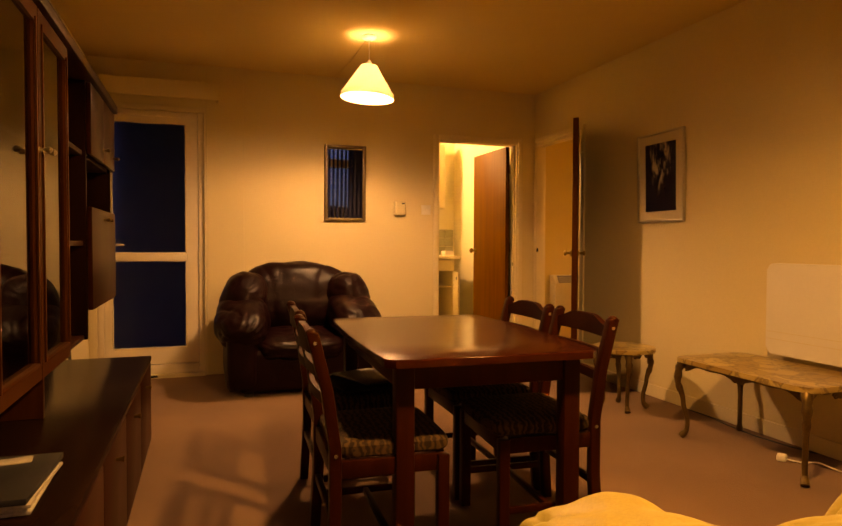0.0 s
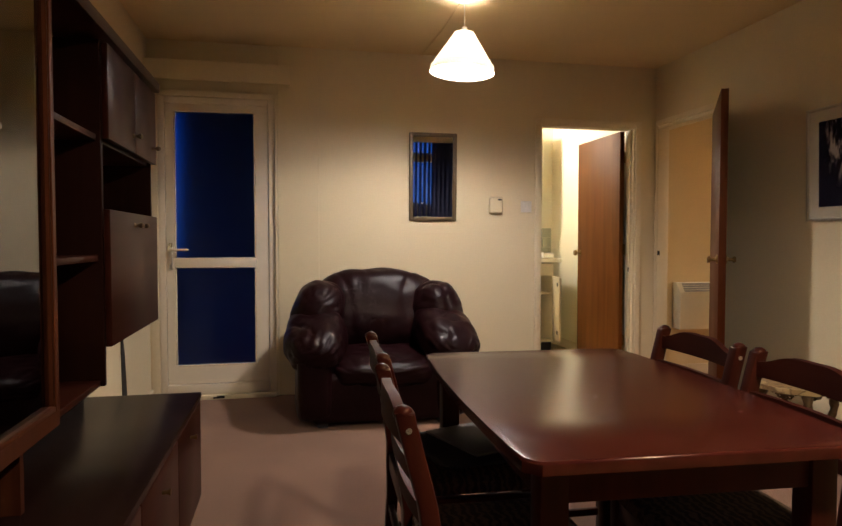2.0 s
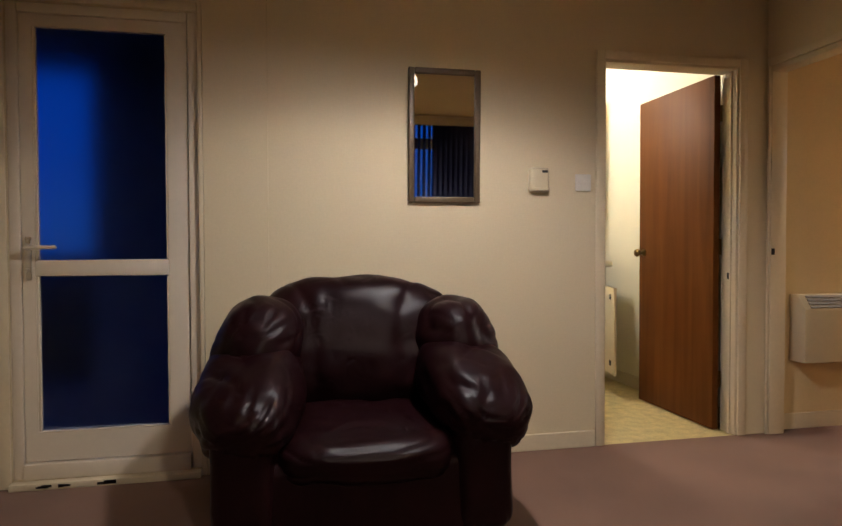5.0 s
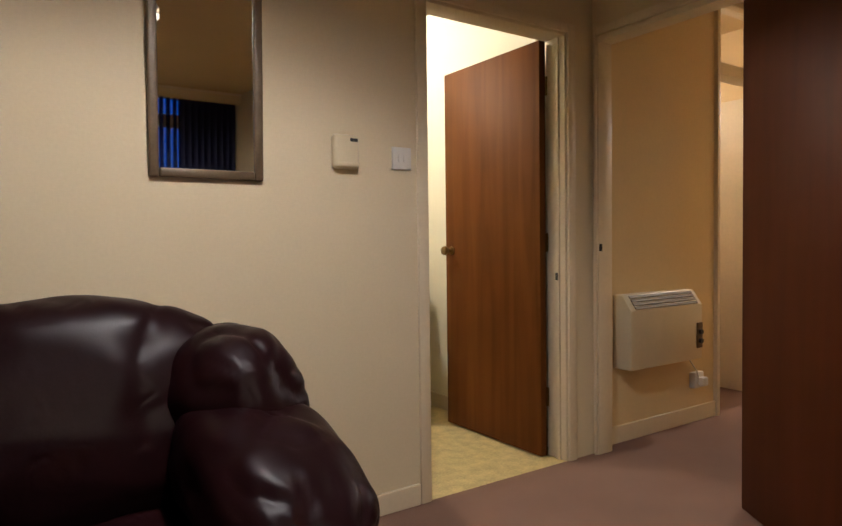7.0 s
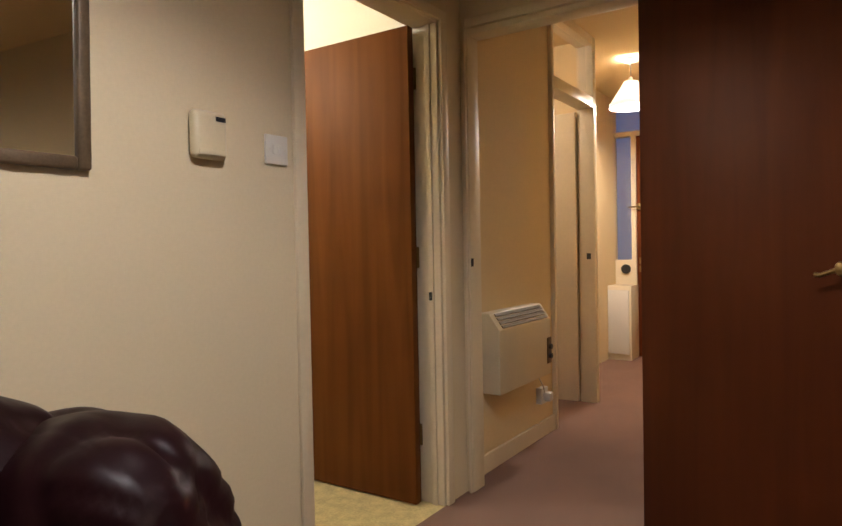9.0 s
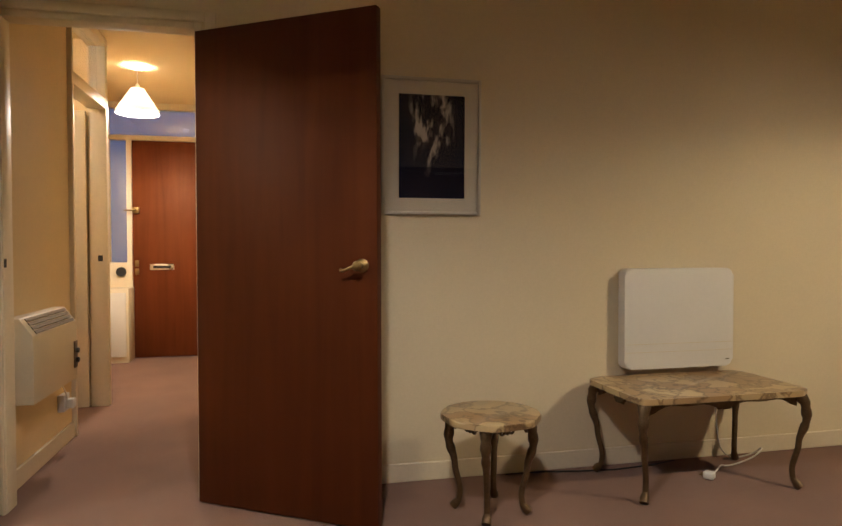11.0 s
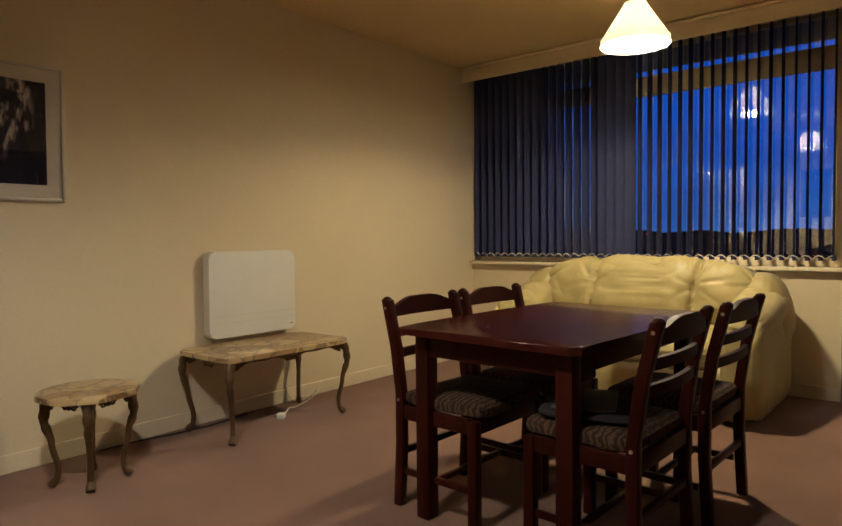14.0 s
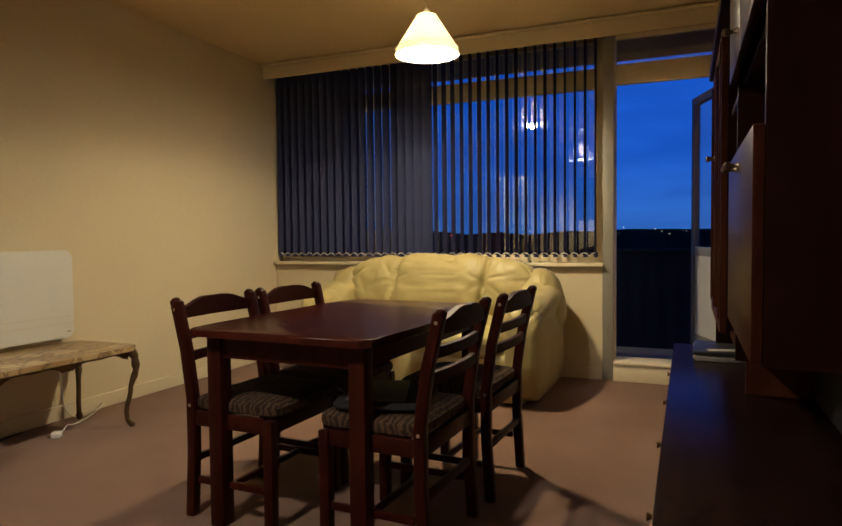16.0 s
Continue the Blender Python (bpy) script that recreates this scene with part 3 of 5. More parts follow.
# skirting boards
sk = 0.085
for a in ((2.0, KX0 - 0.065, -0.016, -0.0005),):
    struct("baseboard_1", B(a[0], a[1], a[2], a[3], 0, sk, bev=0.004), "gloss", "cream gloss painted skirting board", "skirting board")
struct("baseboard_2", B(X1 - 0.016, X1 - 0.0005, Y0 + 0.001, -0.87, 0, sk, bev=0.004), "gloss", "cream gloss painted skirting board", "skirting board")
struct("baseboard_3", B(1.93, X1 - 0.017, Y0 + 0.0005, Y0 + 0.016, 0, sk, bev=0.004), "gloss", "cream gloss painted skirting board", "skirting board")
struct("baseboard_4", B(X0 + 0.0005, X0 + 0.016, -1.80, -0.02, 0, sk, bev=0.004), "gloss", "cream gloss painted skirting board with damp stains", "skirting board")

# ---- glazed back door ----
d = thing("door_1", "white plastic glazed door, closed, with dusk outside", "door", pose(0, 0.03, 0), kind="structure")
for nm, a in (("frame_side", (0.90, 0.945, -0.02, 0.07, 0.03, 2.12)), ("frame_side", (1.645, 1.69, -0.02, 0.07, 0.03, 2.12)), ("frame_head", (0.946, 1.644, -0.02, 0.07, 2.075, 2.12)), ("frame_sill", (0.946, 1.644, -0.035, 0.07, 0.03, 0.10))):
    part(nm, B(*a, bev=0.006), "upvc", d)
leaf = part("door_leaf", wall("x", 0.948, 1.642, -0.008, 0.052, 0.105, 2.073, [(1.0, 1.555, 0.235, 2.02)]), "upvc", d, smooth=False)
part("mid_rail", B(1.0, 1.555, -0.012, 0.05, 0.925, 0.998, bev=0.008), "upvc", leaf)
for z0, z1 in ((0.235, 0.925), (0.998, 2.02)):
    part("pane", B(1.0, 1.555, 0.018, 0.024, z0, z1), "frost", leaf, "blue dusk behind obscured glass", smooth=False).visible_shadow = False
    for a in ((1.0, 1.012, z0, z1), (1.543, 1.555, z0, z1)):
        part("bead", B(a[0], a[1], -0.004, 0.017, a[2], a[3], bev=0.003), "upvc", leaf)
hp = part("handle_plate", B(0.962, 0.988, -0.02, -0.009, 0.91, 1.10, bev=0.004), "chrome", leaf, "silver lever handle")
bm = bmesh.new()
sweep(bm, [(0.975, -0.02, 1.05), (0.975, -0.055, 1.05), (0.99, -0.062, 1.052), (1.10, -0.062, 1.055)], [0.009, 0.009, 0.010, 0.008])
part("lever", bm, "upvc", hp)
bm = bmesh.new()
sweep(bm, [(0.975, -0.02, 0.955), (0.975, -0.05, 0.955)], 0.008)
box(bm, 0.973, 0.977, -0.052, -0.046, 0.915, 0.955)
part("key", bm, "chrome", hp, "key hanging in the lock")
tr = thing("door_trim", "cream painted wooden lining round the glazed door", "trim", kind="structure")
for nm, a in (("lining", (X0 + 0.001, 0.899, -0.014, -0.0005, 0.0, 2.16)), ("lining", (1.691, 1.711, -0.014, -0.0005, 0, 2.16)), ("lining_head", (0.90, 1.69, -0.014, -0.0005, 2.121, 2.16)), ("threshold", (0.90, 1.69, -0.05, -0.0005, 0.0, 0.029))):
    part(nm, B(*a, bev=0.003), "gloss", tr)
pel = thing("pelmet", "cream painted curtain pelmet box over the glazed door", "pelmet")
part("front_board", B(X0 + 0.001, 1.80, -0.13, -0.112, 2.205, 2.335, bev=0.004), "wall", pel)
part("top_board", B(X0 + 0.001, 1.80, -0.111, -0.001, 2.317, 2.335, bev=0.002), "wall", pel)
part("end_board", B(1.783, 1.80, -0.111, -0.001, 2.205, 2.316, bev=0.002), "wall", pel)
# Thin near-black wedge set just off the wall face.
wedge = bmesh.new()
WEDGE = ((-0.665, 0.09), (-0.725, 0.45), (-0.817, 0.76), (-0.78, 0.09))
ga = [wedge.verts.new((X0 + 0.0015, y, z)) for y, z in WEDGE]
gb = [wedge.verts.new((X0 + 0.0045, y, z)) for y, z in WEDGE]
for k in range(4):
    wedge.faces.new((ga[k], ga[(k + 1) % 4], gb[(k + 1) % 4], gb[k]))
wedge.faces.new(gb)
solo("wall_wedge", wedge, "dark", "thin dark tapering wedge on the wall", "wall damage", smooth=False)
ds = thing("damp_stain", "dark damp marks along the door threshold", "stain")
for k in range(9):
    x = 0.9 + random.random() * 0.42
    part("mark", B(x, x + 0.02 + 0.03 * random.random(), -0.0535, -0.0505, 0.004 + 0.01 * random.random(), 0.016 + 0.01 * random.random()), "dark", ds)

# ---- kitchen doorway and door ----
d = thing("door_frame_1", "cream gloss door frame with a brass latch plate", "door frame", kind="structure")
for nm, a in (("jamb", (KX0 - 0.029, KX0, 0.0005, 0.1195, 0, KH + 0.029)), ("jamb", (KX1, KX1 + 0.029, 0.0005, 0.1195, 0, KH + 0.029)), ("head", (KX0, KX1, 0.0005, 0.1195, KH, KH + 0.029)),
              ("architrave", (KX0 - 0.06, KX0 - 0.012, -0.016, -0.0005, 0, KH + 0.055)), ("architrave", (KX1 + 0.012, KX1 + 0.06, -0.016, -0.0005, 0, KH + 0.055)), ("architrave", (KX0 - 0.0115, KX1 + 0.0115, -0.016, -0.0005, KH + 0.012, KH + 0.055))):
    part(nm, B(*a, bev=0.004), "gloss", d)
part("door_stop", B(KX1 - 0.012, KX1 - 0.0005, 0.03, 0.055, 0, KH, bev=0.002), "gloss", d)
part("latch_hole", B(KX1 - 0.0145, KX1 - 0.0125, 0.035, 0.05, 0.865, 0.90), "dark", d, "worn dark latch mark")
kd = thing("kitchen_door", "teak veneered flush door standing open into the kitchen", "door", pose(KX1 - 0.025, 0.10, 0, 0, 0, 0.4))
part("leaf", B(-0.04, 0.0, 0.0, 0.755, 0.008, 2.006, bev=0.002), "lit_door", kd)
for sx in (-1, 1):
    kn = bmesh.new()
    lathe(kn, [(0.024, 0), (0.024, 0.006), (0.009, 0.010), (0.009, 0.03), (0.022, 0.038), (0.027, 0.05), (0.022, 0.062), (0.006, 0.066)])
    bmesh.ops.rotate(kn, verts=kn.verts, cent=(0, 0, 0), matrix=Matrix.Rotation(sx * math.pi / 2, 3, "Y"))
    bmesh.ops.translate(kn, verts=kn.verts, vec=((0.0005 if sx > 0 else -0.0405), 0.70, 1.005))
    part("knob", kn, "brass", kd, "round brass knob")
for z in (0.25, 1.0, 1.75):
    part("hinge", B(0.001, 0.008, -0.006, 0.03, z, z + 0.09), "brass", kd)

# ---- hall doorway and door ----
d = thing("door_frame_2", "cream gloss frame of the hall doorway", "door frame", kind="structure")
for nm, a in (("jamb", (X1 + 0.0005, X1 + 0.0995, -0.034, -0.0125, 0, 2.035)), ("jamb", (X1 + 0.0005, X1 + 0.0995, -0.799, -0.77, 0, 2.035)), ("head", (X1 + 0.0005, X1 + 0.0995, -0.769, -0.0345, 2.006, 2.034)),
              ("architrave", (X1 - 0.016, X1 - 0.0005, -0.030, -0.0175, 0, 2.075)), ("architrave", (X1 - 0.016, X1 - 0.0005, -0.86, -0.815, 0, 2.075)), ("architrave", (X1 - 0.016, X1 - 0.0005, -0.8145, -0.0305, 2.035, 2.075))):
    part(nm, B(*a, bev=0.004), "gloss", d)
part("strike_plate", B(X1 + 0.004, X1 + 0.024, -0.0365, -0.0345, 1.0, 1.035), "dark", d)
hd = thing("hall_door", "teak veneered flush door standing wide open against the wall", "door", pose(X1 - 0.022, -0.80, 0, 0, 0, 147))
part("leaf", B(0.0, 0.04, -0.0, 0.825, 0.008, 1.978, bev=0.002), "door", hd)
for sx in (-1, 1):
    kn = bmesh.new()
    lathe(kn, [(0.026, 0), (0.027, 0.004), (0.022, 0.009), (0.011, 0.012), (0.010, 0.034), (0.017, 0.040), (0.020, 0.047), (0.015, 0.055), (0.004, 0.058)])
    bmesh.ops.rotate(kn, verts=kn.verts, cent=(0, 0, 0), matrix=Matrix.Rotation(sx * math.pi / 2, 3, "Y"))
    bmesh.ops.translate(kn, verts=kn.verts, vec=((0.0405 if sx > 0 else -0.0005), 0.765, 1.01))
    k = part("rose", kn, "brass", hd, "brass handle rose")
    ln = bmesh.new()
    x = 0.089 if sx > 0 else -0.049
    sweep(ln, [(x, 0.772, 1.012), (x, 0.755, 1.008), (x, 0.730, 1.000), (x, 0.708, 0.992), (x, 0.695, 0.994)], [0.009, 0.007, 0.006, 0.006, 0.007])
    part("lever", ln, "brass", k)
for z in (0.25, 1.75):
    part("hinge", B(0.012, 0.03, -0.008, -0.001, z, z + 0.09), "brass", hd)

# ---- fittings on the mirror wall ----
mr = thing("wall_mirror", "tall rectangular mirror in a narrow grey-gilt frame", "mirror", pose(2.845, -0.003, 1.594, 1.6, 0, 0))
part("glass", B(-0.155, 0.155, -0.016, -0.012, -0.300, 0.300), "mirror", mr, smooth=False)
for nm, a in (("frame_side", (-0.182, -0.152, -0.028, -0.002, -0.327, 0.327)), ("frame_side", (0.152, 0.182, -0.028, -0.002, -0.327, 0.327)), ("frame_rail", (-0.1515, 0.1515, -0.028, -0.002, -0.327, -0.297)), ("frame_rail", (-0.1515, 0.1515, -0.028, -0.002, 0.297, 0.327))):
    part(nm, B(*a, bev=0.007, seg=3), "mframe", mr)
th = thing("heating_control", "small ivory plastic wall controller", "controller", pose(3.338, -0.001, 1.388))
part("case", B(-0.053, 0.053, -0.034, 0.0, -0.063, 0.063, bev=0.016, seg=4), "ivory", th)
part("display", B(0.012, 0.042, -0.0365, -0.0345, 0.036, 0.048), "black", th)
part("lower_lip", B(-0.042, 0.042, -0.037, -0.0345, -0.054, -0.040, bev=0.001), "ivory", th)
sw = thing("light_switch", "white plastic double light switch plate", "light switch", pose(3.588, -0.001, 1.38))
part("plate", B(-0.043, 0.043, -0.010, 0.0, -0.043, 0.043, bev=0.003), "white", sw)
for x in (-0.012, 0.012):
    part("rocker", B(x - 0.008, x + 0.008, -0.015, -0.0105, -0.014, 0.014, bev=0.002), "white", sw)
for x in (-0.03, 0.03):
    part("screw", B(x - 0.003, x + 0.003, -0.0115, -0.0105, -0.003, 0.003), "chrome", sw)

# ---- picture and heater on the right-hand wall ----
pc = thing("framed_picture", "abstract dark print in a cream mount and slim silver frame", "picture", pose(X1 - 0.003, -1.80, 1.54, 0, -1.2, 0))
py, pz = 0.235, 0.312
for nm, a in (("frame_side", (-0.024, -0.001, -py, -py + 0.014, -pz, pz)), ("frame_side", (-0.024, -0.001, py - 0.014, py, -pz, pz)), ("frame_rail", (-0.024, -0.001, -py + 0.0145, py - 0.0145, -pz, -pz + 0.016)), ("frame_rail", (-0.024, -0.001, -py + 0.0145, py - 0.0145, pz - 0.016, pz))):
    part(nm, B(*a, bev=0.004), "silver", pc)
part("mount", B(-0.012, -0.004, -py + 0.014, py - 0.014, -pz + 0.016, pz - 0.016), "mount", pc, smooth=False)
part("print", B(-0.0135, -0.0125, -0.157, 0.153, -0.235, 0.235), "art", pc, "dark abstract print with a pale centre", smooth=False)
part("glazing", B(-0.0165, -0.0155, -py + 0.014, py - 0.014, -pz + 0.016, pz - 0.016), "thin_glass", pc, smooth=False).visible_shadow = False
ht = thing("panel_heater", "flat white electric panel heater on the wall", "heater", pose(X1 - 0.012, -3.055, 0.726))
bm = bmesh.new()
slab(bm, [(x, y) for x, y in [(0.304 * sx - 0.035 * sx + 0.035 * math.cos(a), 0.247 * sy - 0.035 * sy + 0.035 * math.sin(a)) for sx, sy, q in ((1, 1, 0), (-1, 1, 1), (-1, -1, 2), (1, -1, 3)) for a in [math.pi / 2 * (q + k / 6) for k in range(7)]]], 0.0, 0.06, 0.012)
bmesh.ops.rotate(bm, verts=bm.verts, cent=(0, 0, 0), matrix=Matrix(((0, 0, -1), (-1, 0, 0), (0, 1, 0))))
part("case", bm, "white", ht)
part("badge", B(-0.0615, -0.0605, -0.282, -0.258, -0.214, -0.209), "slot", ht, "small grey maker's mark as a bar")
for z in (-0.165, -0.125):
    part("groove", B(-0.0612, -0.0598, -0.295, 0.295, z, z + 0.0022), "ivory", ht, "fine pressed line across the heater front", smooth=False)
for y in (-0.2, 0.2):
    part("bracket", B(0.0005, 0.0115, y - 0.03, y + 0.03, -0.18, 0.18), "white", ht)

# ---- window wall ----
wn = thing("window_1", "wide aluminium window with fanlights over dusk sky", "window", kind="structure")
fy0, fy1 = Y0 - 0.14, Y0 - 0.098
for nm, a in (("frame_post", (1.93, 1.99, fy0, fy1, 0.83, 2.44)), ("frame_post", (3.446, 3.542, fy0, fy1, 0.86, 2.40)), ("frame_post", (4.63, 4.689, fy0, fy1, 0.83, 2.44)), ("frame_rail", (1.991, 4.629, fy0, fy1, 0.8305, 0.885)), ("frame_rail", (1.991, 4.629, fy0, fy1, 2.40, 2.44))):
    part(nm, B(*a, bev=0.006), "gloss", wn)
for x0, x1 in ((1.991, 3.445), (3.543, 4.629)):
    part("transom", B(x0, x1, fy0, fy1, 2.076, 2.221, bev=0.006), "gloss", wn)
    part("pane", B(x0, x1, fy0 + 0.03, fy0 + 0.036, 0.886, 2.075), "glass", wn, smooth=False).visible_shadow = False
    part("fanlight_pane", B(x0, x1, fy0 + 0.03, fy0 + 0.036, 2.222, 2.399), "glass", wn, smooth=False).visible_shadow = False
struct("window_sill", B(1.92, X1 - 0.001, Y0 - 0.099, Y0 + 0.05, 0.806, 0.8295, bev=0.004), "gloss", "cream gloss window sill board", "window sill")
bd = thing("door_2", "balcony doorway with fanlight, the glazed leaf opened outwards", "door", kind="structure")
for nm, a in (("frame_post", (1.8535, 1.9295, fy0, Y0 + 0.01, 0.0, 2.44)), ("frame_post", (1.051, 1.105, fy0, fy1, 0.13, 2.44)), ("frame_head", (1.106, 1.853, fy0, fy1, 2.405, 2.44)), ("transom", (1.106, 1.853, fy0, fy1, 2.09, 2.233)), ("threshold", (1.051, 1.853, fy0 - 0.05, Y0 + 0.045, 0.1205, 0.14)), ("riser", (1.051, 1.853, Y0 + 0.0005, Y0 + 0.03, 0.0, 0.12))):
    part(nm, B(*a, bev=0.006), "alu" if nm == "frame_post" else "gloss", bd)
part("fanlight_pane", B(1.106, 1.853, fy0 + 0.03, fy0 + 0.036, 2.234, 2.404), "glass", bd, smooth=False).visible_shadow = False
bl = thing("balcony_door_leaf", "grey-white glazed balcony door swung open outside", "door", pose(1.112, fy0 - 0.012, 0.0, 0, 0, -71))
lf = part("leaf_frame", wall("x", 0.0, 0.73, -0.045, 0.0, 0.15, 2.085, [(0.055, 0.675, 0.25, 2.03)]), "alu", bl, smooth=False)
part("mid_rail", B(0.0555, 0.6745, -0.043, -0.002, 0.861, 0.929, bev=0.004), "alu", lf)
part("pane", B(0.055, 0.675, -0.026, -0.02, 0.93, 2.03), "glass", lf, smooth=False).visible_shadow = False
part("lower_panel", B(0.055, 0.675, -0.034, -0.012, 0.25, 0.86), "white", lf, smooth=False)
pw = thing("window_pelmet", "cream painted pelmet board along the window head", "pelmet")
part("front_board", B(X0 + 0.001, X1 - 0.001, Y0 + 0.13, Y0 + 0.15, 2.37, 2.495, bev=0.004), "wall", pw)
part("rail", B(X0 + 0.001, X1 - 0.001, Y0 + 0.1505, Y0 + 0.172, 2.470, 2.492, bev=0.005), "gloss", pw)
part("soffit", B(X0 + 0.001, X1 - 0.001, Y0 + 0.0005, Y0 + 0.129, 2.478, 2.495), "wall", pw)

vb = thing("vertical_blind", "slate blue fabric vertical blind drawn open at the window", "blind")
part("headrail", B(1.95, X1 - 0.03, Y0 - 0.07, Y0 - 0.025, 2.425, 2.439, bev=0.004), "upvc", vb)
sm = bmesh.new()
seg = 5
va, vbk = [], []
for k in range(seg + 1):
    u = -0.0445 + 0.089 * k / seg
    c = 0.006 * (1 - (2 * k / seg - 1) ** 2)
    va.append((sm.verts.new((u, c, -1.535)), sm.verts.new((u, c, 0))))
    vbk.append((sm.verts.new((u, c - 0.0012, -1.535)), sm.verts.new((u, c - 0.0012, 0))))
for a, b in zip(va, va[1:]):
    sm.faces.new((a[0], b[0], b[1], a[1]))
for a, b in zip(vbk, vbk[1:]):
    sm.faces.new((b[0], a[0], a[1], b[1]))
slat_mesh = finish("slat", sm, "slat", "all")
wm = bmesh.new()
box(wm, -0.04, 0.04, -0.006, 0.012, -1.553, -1.518, bev=0.003)
weight_mesh = finish("weight", wm, "slat", True)
nslat = 38
for k in range(nslat):
    x = 1.985 + (4.645 - 1.985) * k / (nslat - 1)
    turn_by = 90 - 2.5 * math.sin(k * 1.7) - (1 if x < 3.25 else 42 if x < 3.54 else 15 if x < 4.02 else 38)
    s = part_of("slat", slat_mesh, vb, pose(x, Y0 - 0.047, 2.423, 0, 0, turn_by))
    part_of("weight", weight_mesh, s)
bm = bmesh.new()
ch = []
for k in range(nslat * 4 - 3):
    x = 1.985 + (4.645 - 1.985) * k / (nslat * 4 - 4)
    ch.append((x, Y0 - 0.002, 0.880 + 0.024 * abs(math.cos(math.pi * k / 4))))
sweep(bm, ch, 0.0030, 5)
part("bead_chain", bm, "upvc", vb)

# outside: balcony, land, far lights
struct("balcony_floor", B(X0 - 0.5, X1 + 0.5, -6.95, Y0 - 0.1805, -0.15, 0.0), "concrete", "grey concrete balcony floor", "balcony")
pr = thing("balcony_parapet", "dark panelled balcony parapet with a metal rail", "parapet", kind="structure")
for k in range(5):
    x = X0 - 0.5 + k * 0.97
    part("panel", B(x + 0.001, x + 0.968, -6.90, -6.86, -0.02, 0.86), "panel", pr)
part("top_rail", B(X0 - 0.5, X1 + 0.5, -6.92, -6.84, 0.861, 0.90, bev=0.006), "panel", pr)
struct("balcony_soffit", B(X0 - 0.5, X1 + 0.5, -6.95, Y0 - 0.1805, 2.62, 2.8), "concrete", "underside of the balcony above", "balcony")
bm = bmesh.new()
slab(bm, [(900 * math.cos(2 * math.pi * k / 48), -40 + 900 * math.sin(2 * math.pi * k / 48)) for k in range(48)], -22.2, -22.0)
struct("ground", bm, "land", "dark land below at nightfall", "ground")
bm = bmesh.new()
prev = None
for k in range(121):
    a = -math.pi * (0.02 + 0.96 * k / 120)
    r = 640
    h = -22 + 27.5 + 6 * noise.noise(Vector((k * 0.11, 2, 0))) + 3 * noise.noise(Vector((k * 0.5, 7, 0)))
    col = [bm.verts.new((r * math.cos(a), r * math.sin(a), -23)), bm.verts.new((r * math.cos(a), r * math.sin(a), h)), bm.verts.new(((r + 60) * math.cos(a), (r + 60) * math.sin(a), -23))]
    if prev:
        bm.faces.new((prev[0], col[0], col[1], prev[1]))
        bm.faces.new((prev[1], col[1], col[2], prev[2]))
    prev = col
struct("backdrop_hills", bm, "land", "low dark hills along the horizon", "hills")
bm = bmesh.new()
for k in range(70):
    a = -math.pi * (0.30 + 0.38 * random.random())
    r = 560 + 70 * random.random()
    z = 1.0 + 6.5 * random.random()
    s = 0.14 + 0.24 * random.random() ** 2
    bmesh.ops.create_icosphere(bm, subdivisions=1, radius=s, matrix=Matrix.Translation((r * math.cos(a), r * math.sin(a), z)))
solo("town_lights", bm, "town", "tiny warm lights of a far town", "lights", kind="stuff", smooth=False)
bm = bmesh.new()
bmesh.ops.create_icosphere(bm, subdivisions=1, radius=0.8, matrix=Matrix.Translation((205, -560, 2.0)))
solo("mast_light", bm, "redlamp", "small red beacon far off", "lights", kind="stuff", smooth=False)

# outside the glazed back door
struct("back_balcony_floor", B(-1.5, 2.8, 0.1205, 2.5, -0.15, 0.0), "concrete", "concrete balcony floor behind the glazed door", "balcony")
struct("back_balcony_soffit", B(-1.5, 2.79, 0.1205, 2.5, 2.45, 2.62), "concrete", "underside of the balcony above", "balcony")
# Added block: hides the sky behind the right part of the obscured glass.
struct("back_balcony_blocker", B(0.72, 2.79, 1.9, 2.5, 0.0, 2.449), "concrete", "added block that darkens the right of the obscured glass", "wall")
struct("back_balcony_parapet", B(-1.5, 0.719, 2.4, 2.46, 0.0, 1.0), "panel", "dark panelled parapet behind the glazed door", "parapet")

# ---- kitchen ----
struct("kitchen_wall_east", wall("y", 0.1205, 2.5, 4.60, 4.689, 0.0, H), "kwall", "pale yellow kitchen wall", "wall")
struct("kitchen_wall_north", wall("x", 2.9, 4.60, 1.85, 1.95, 0.0, H), "kwall", "pale yellow kitchen wall", "wall")
struct("kitchen_wall_west", wall("y", 0.1205, 2.6, 2.80, 2.90, 0.0, H), "kwall", "pale yellow kitchen wall", "wall")
struct("kitchen_baseboard", B(4.584, 4.5995, 0.125, 1.849, 0, 0.09, bev=0.004), "gloss", "cream kitchen skirting board", "skirting board")
ku = thing("kitchen_unit", "cream kitchen base unit with its door hanging open", "cabinet")
for nm, a in (("side_panel", (4.352, 4.370, 1.272, 1.849, 0.10, 0.895)), ("side_panel", (3.30, 3.318, 1.272, 1.849, 0.10, 0.895)), ("back_panel", (3.3185, 4.3515, 1.835, 1.849, 0.10, 0.895)),
              ("bottom_panel", (3.3185, 4.3515, 1.272, 1.8345, 0.10, 0.118)), ("inner_shelf", (3.3185, 4.3515, 1.30, 1.8345, 0.58, 0.598)), ("drawer_front", (3.70, 4.351, 1.254, 1.2715, 0.77, 0.89))):
    part(nm, B(*a, bev=0.002), "gloss", ku)
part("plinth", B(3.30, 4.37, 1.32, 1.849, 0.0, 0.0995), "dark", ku)
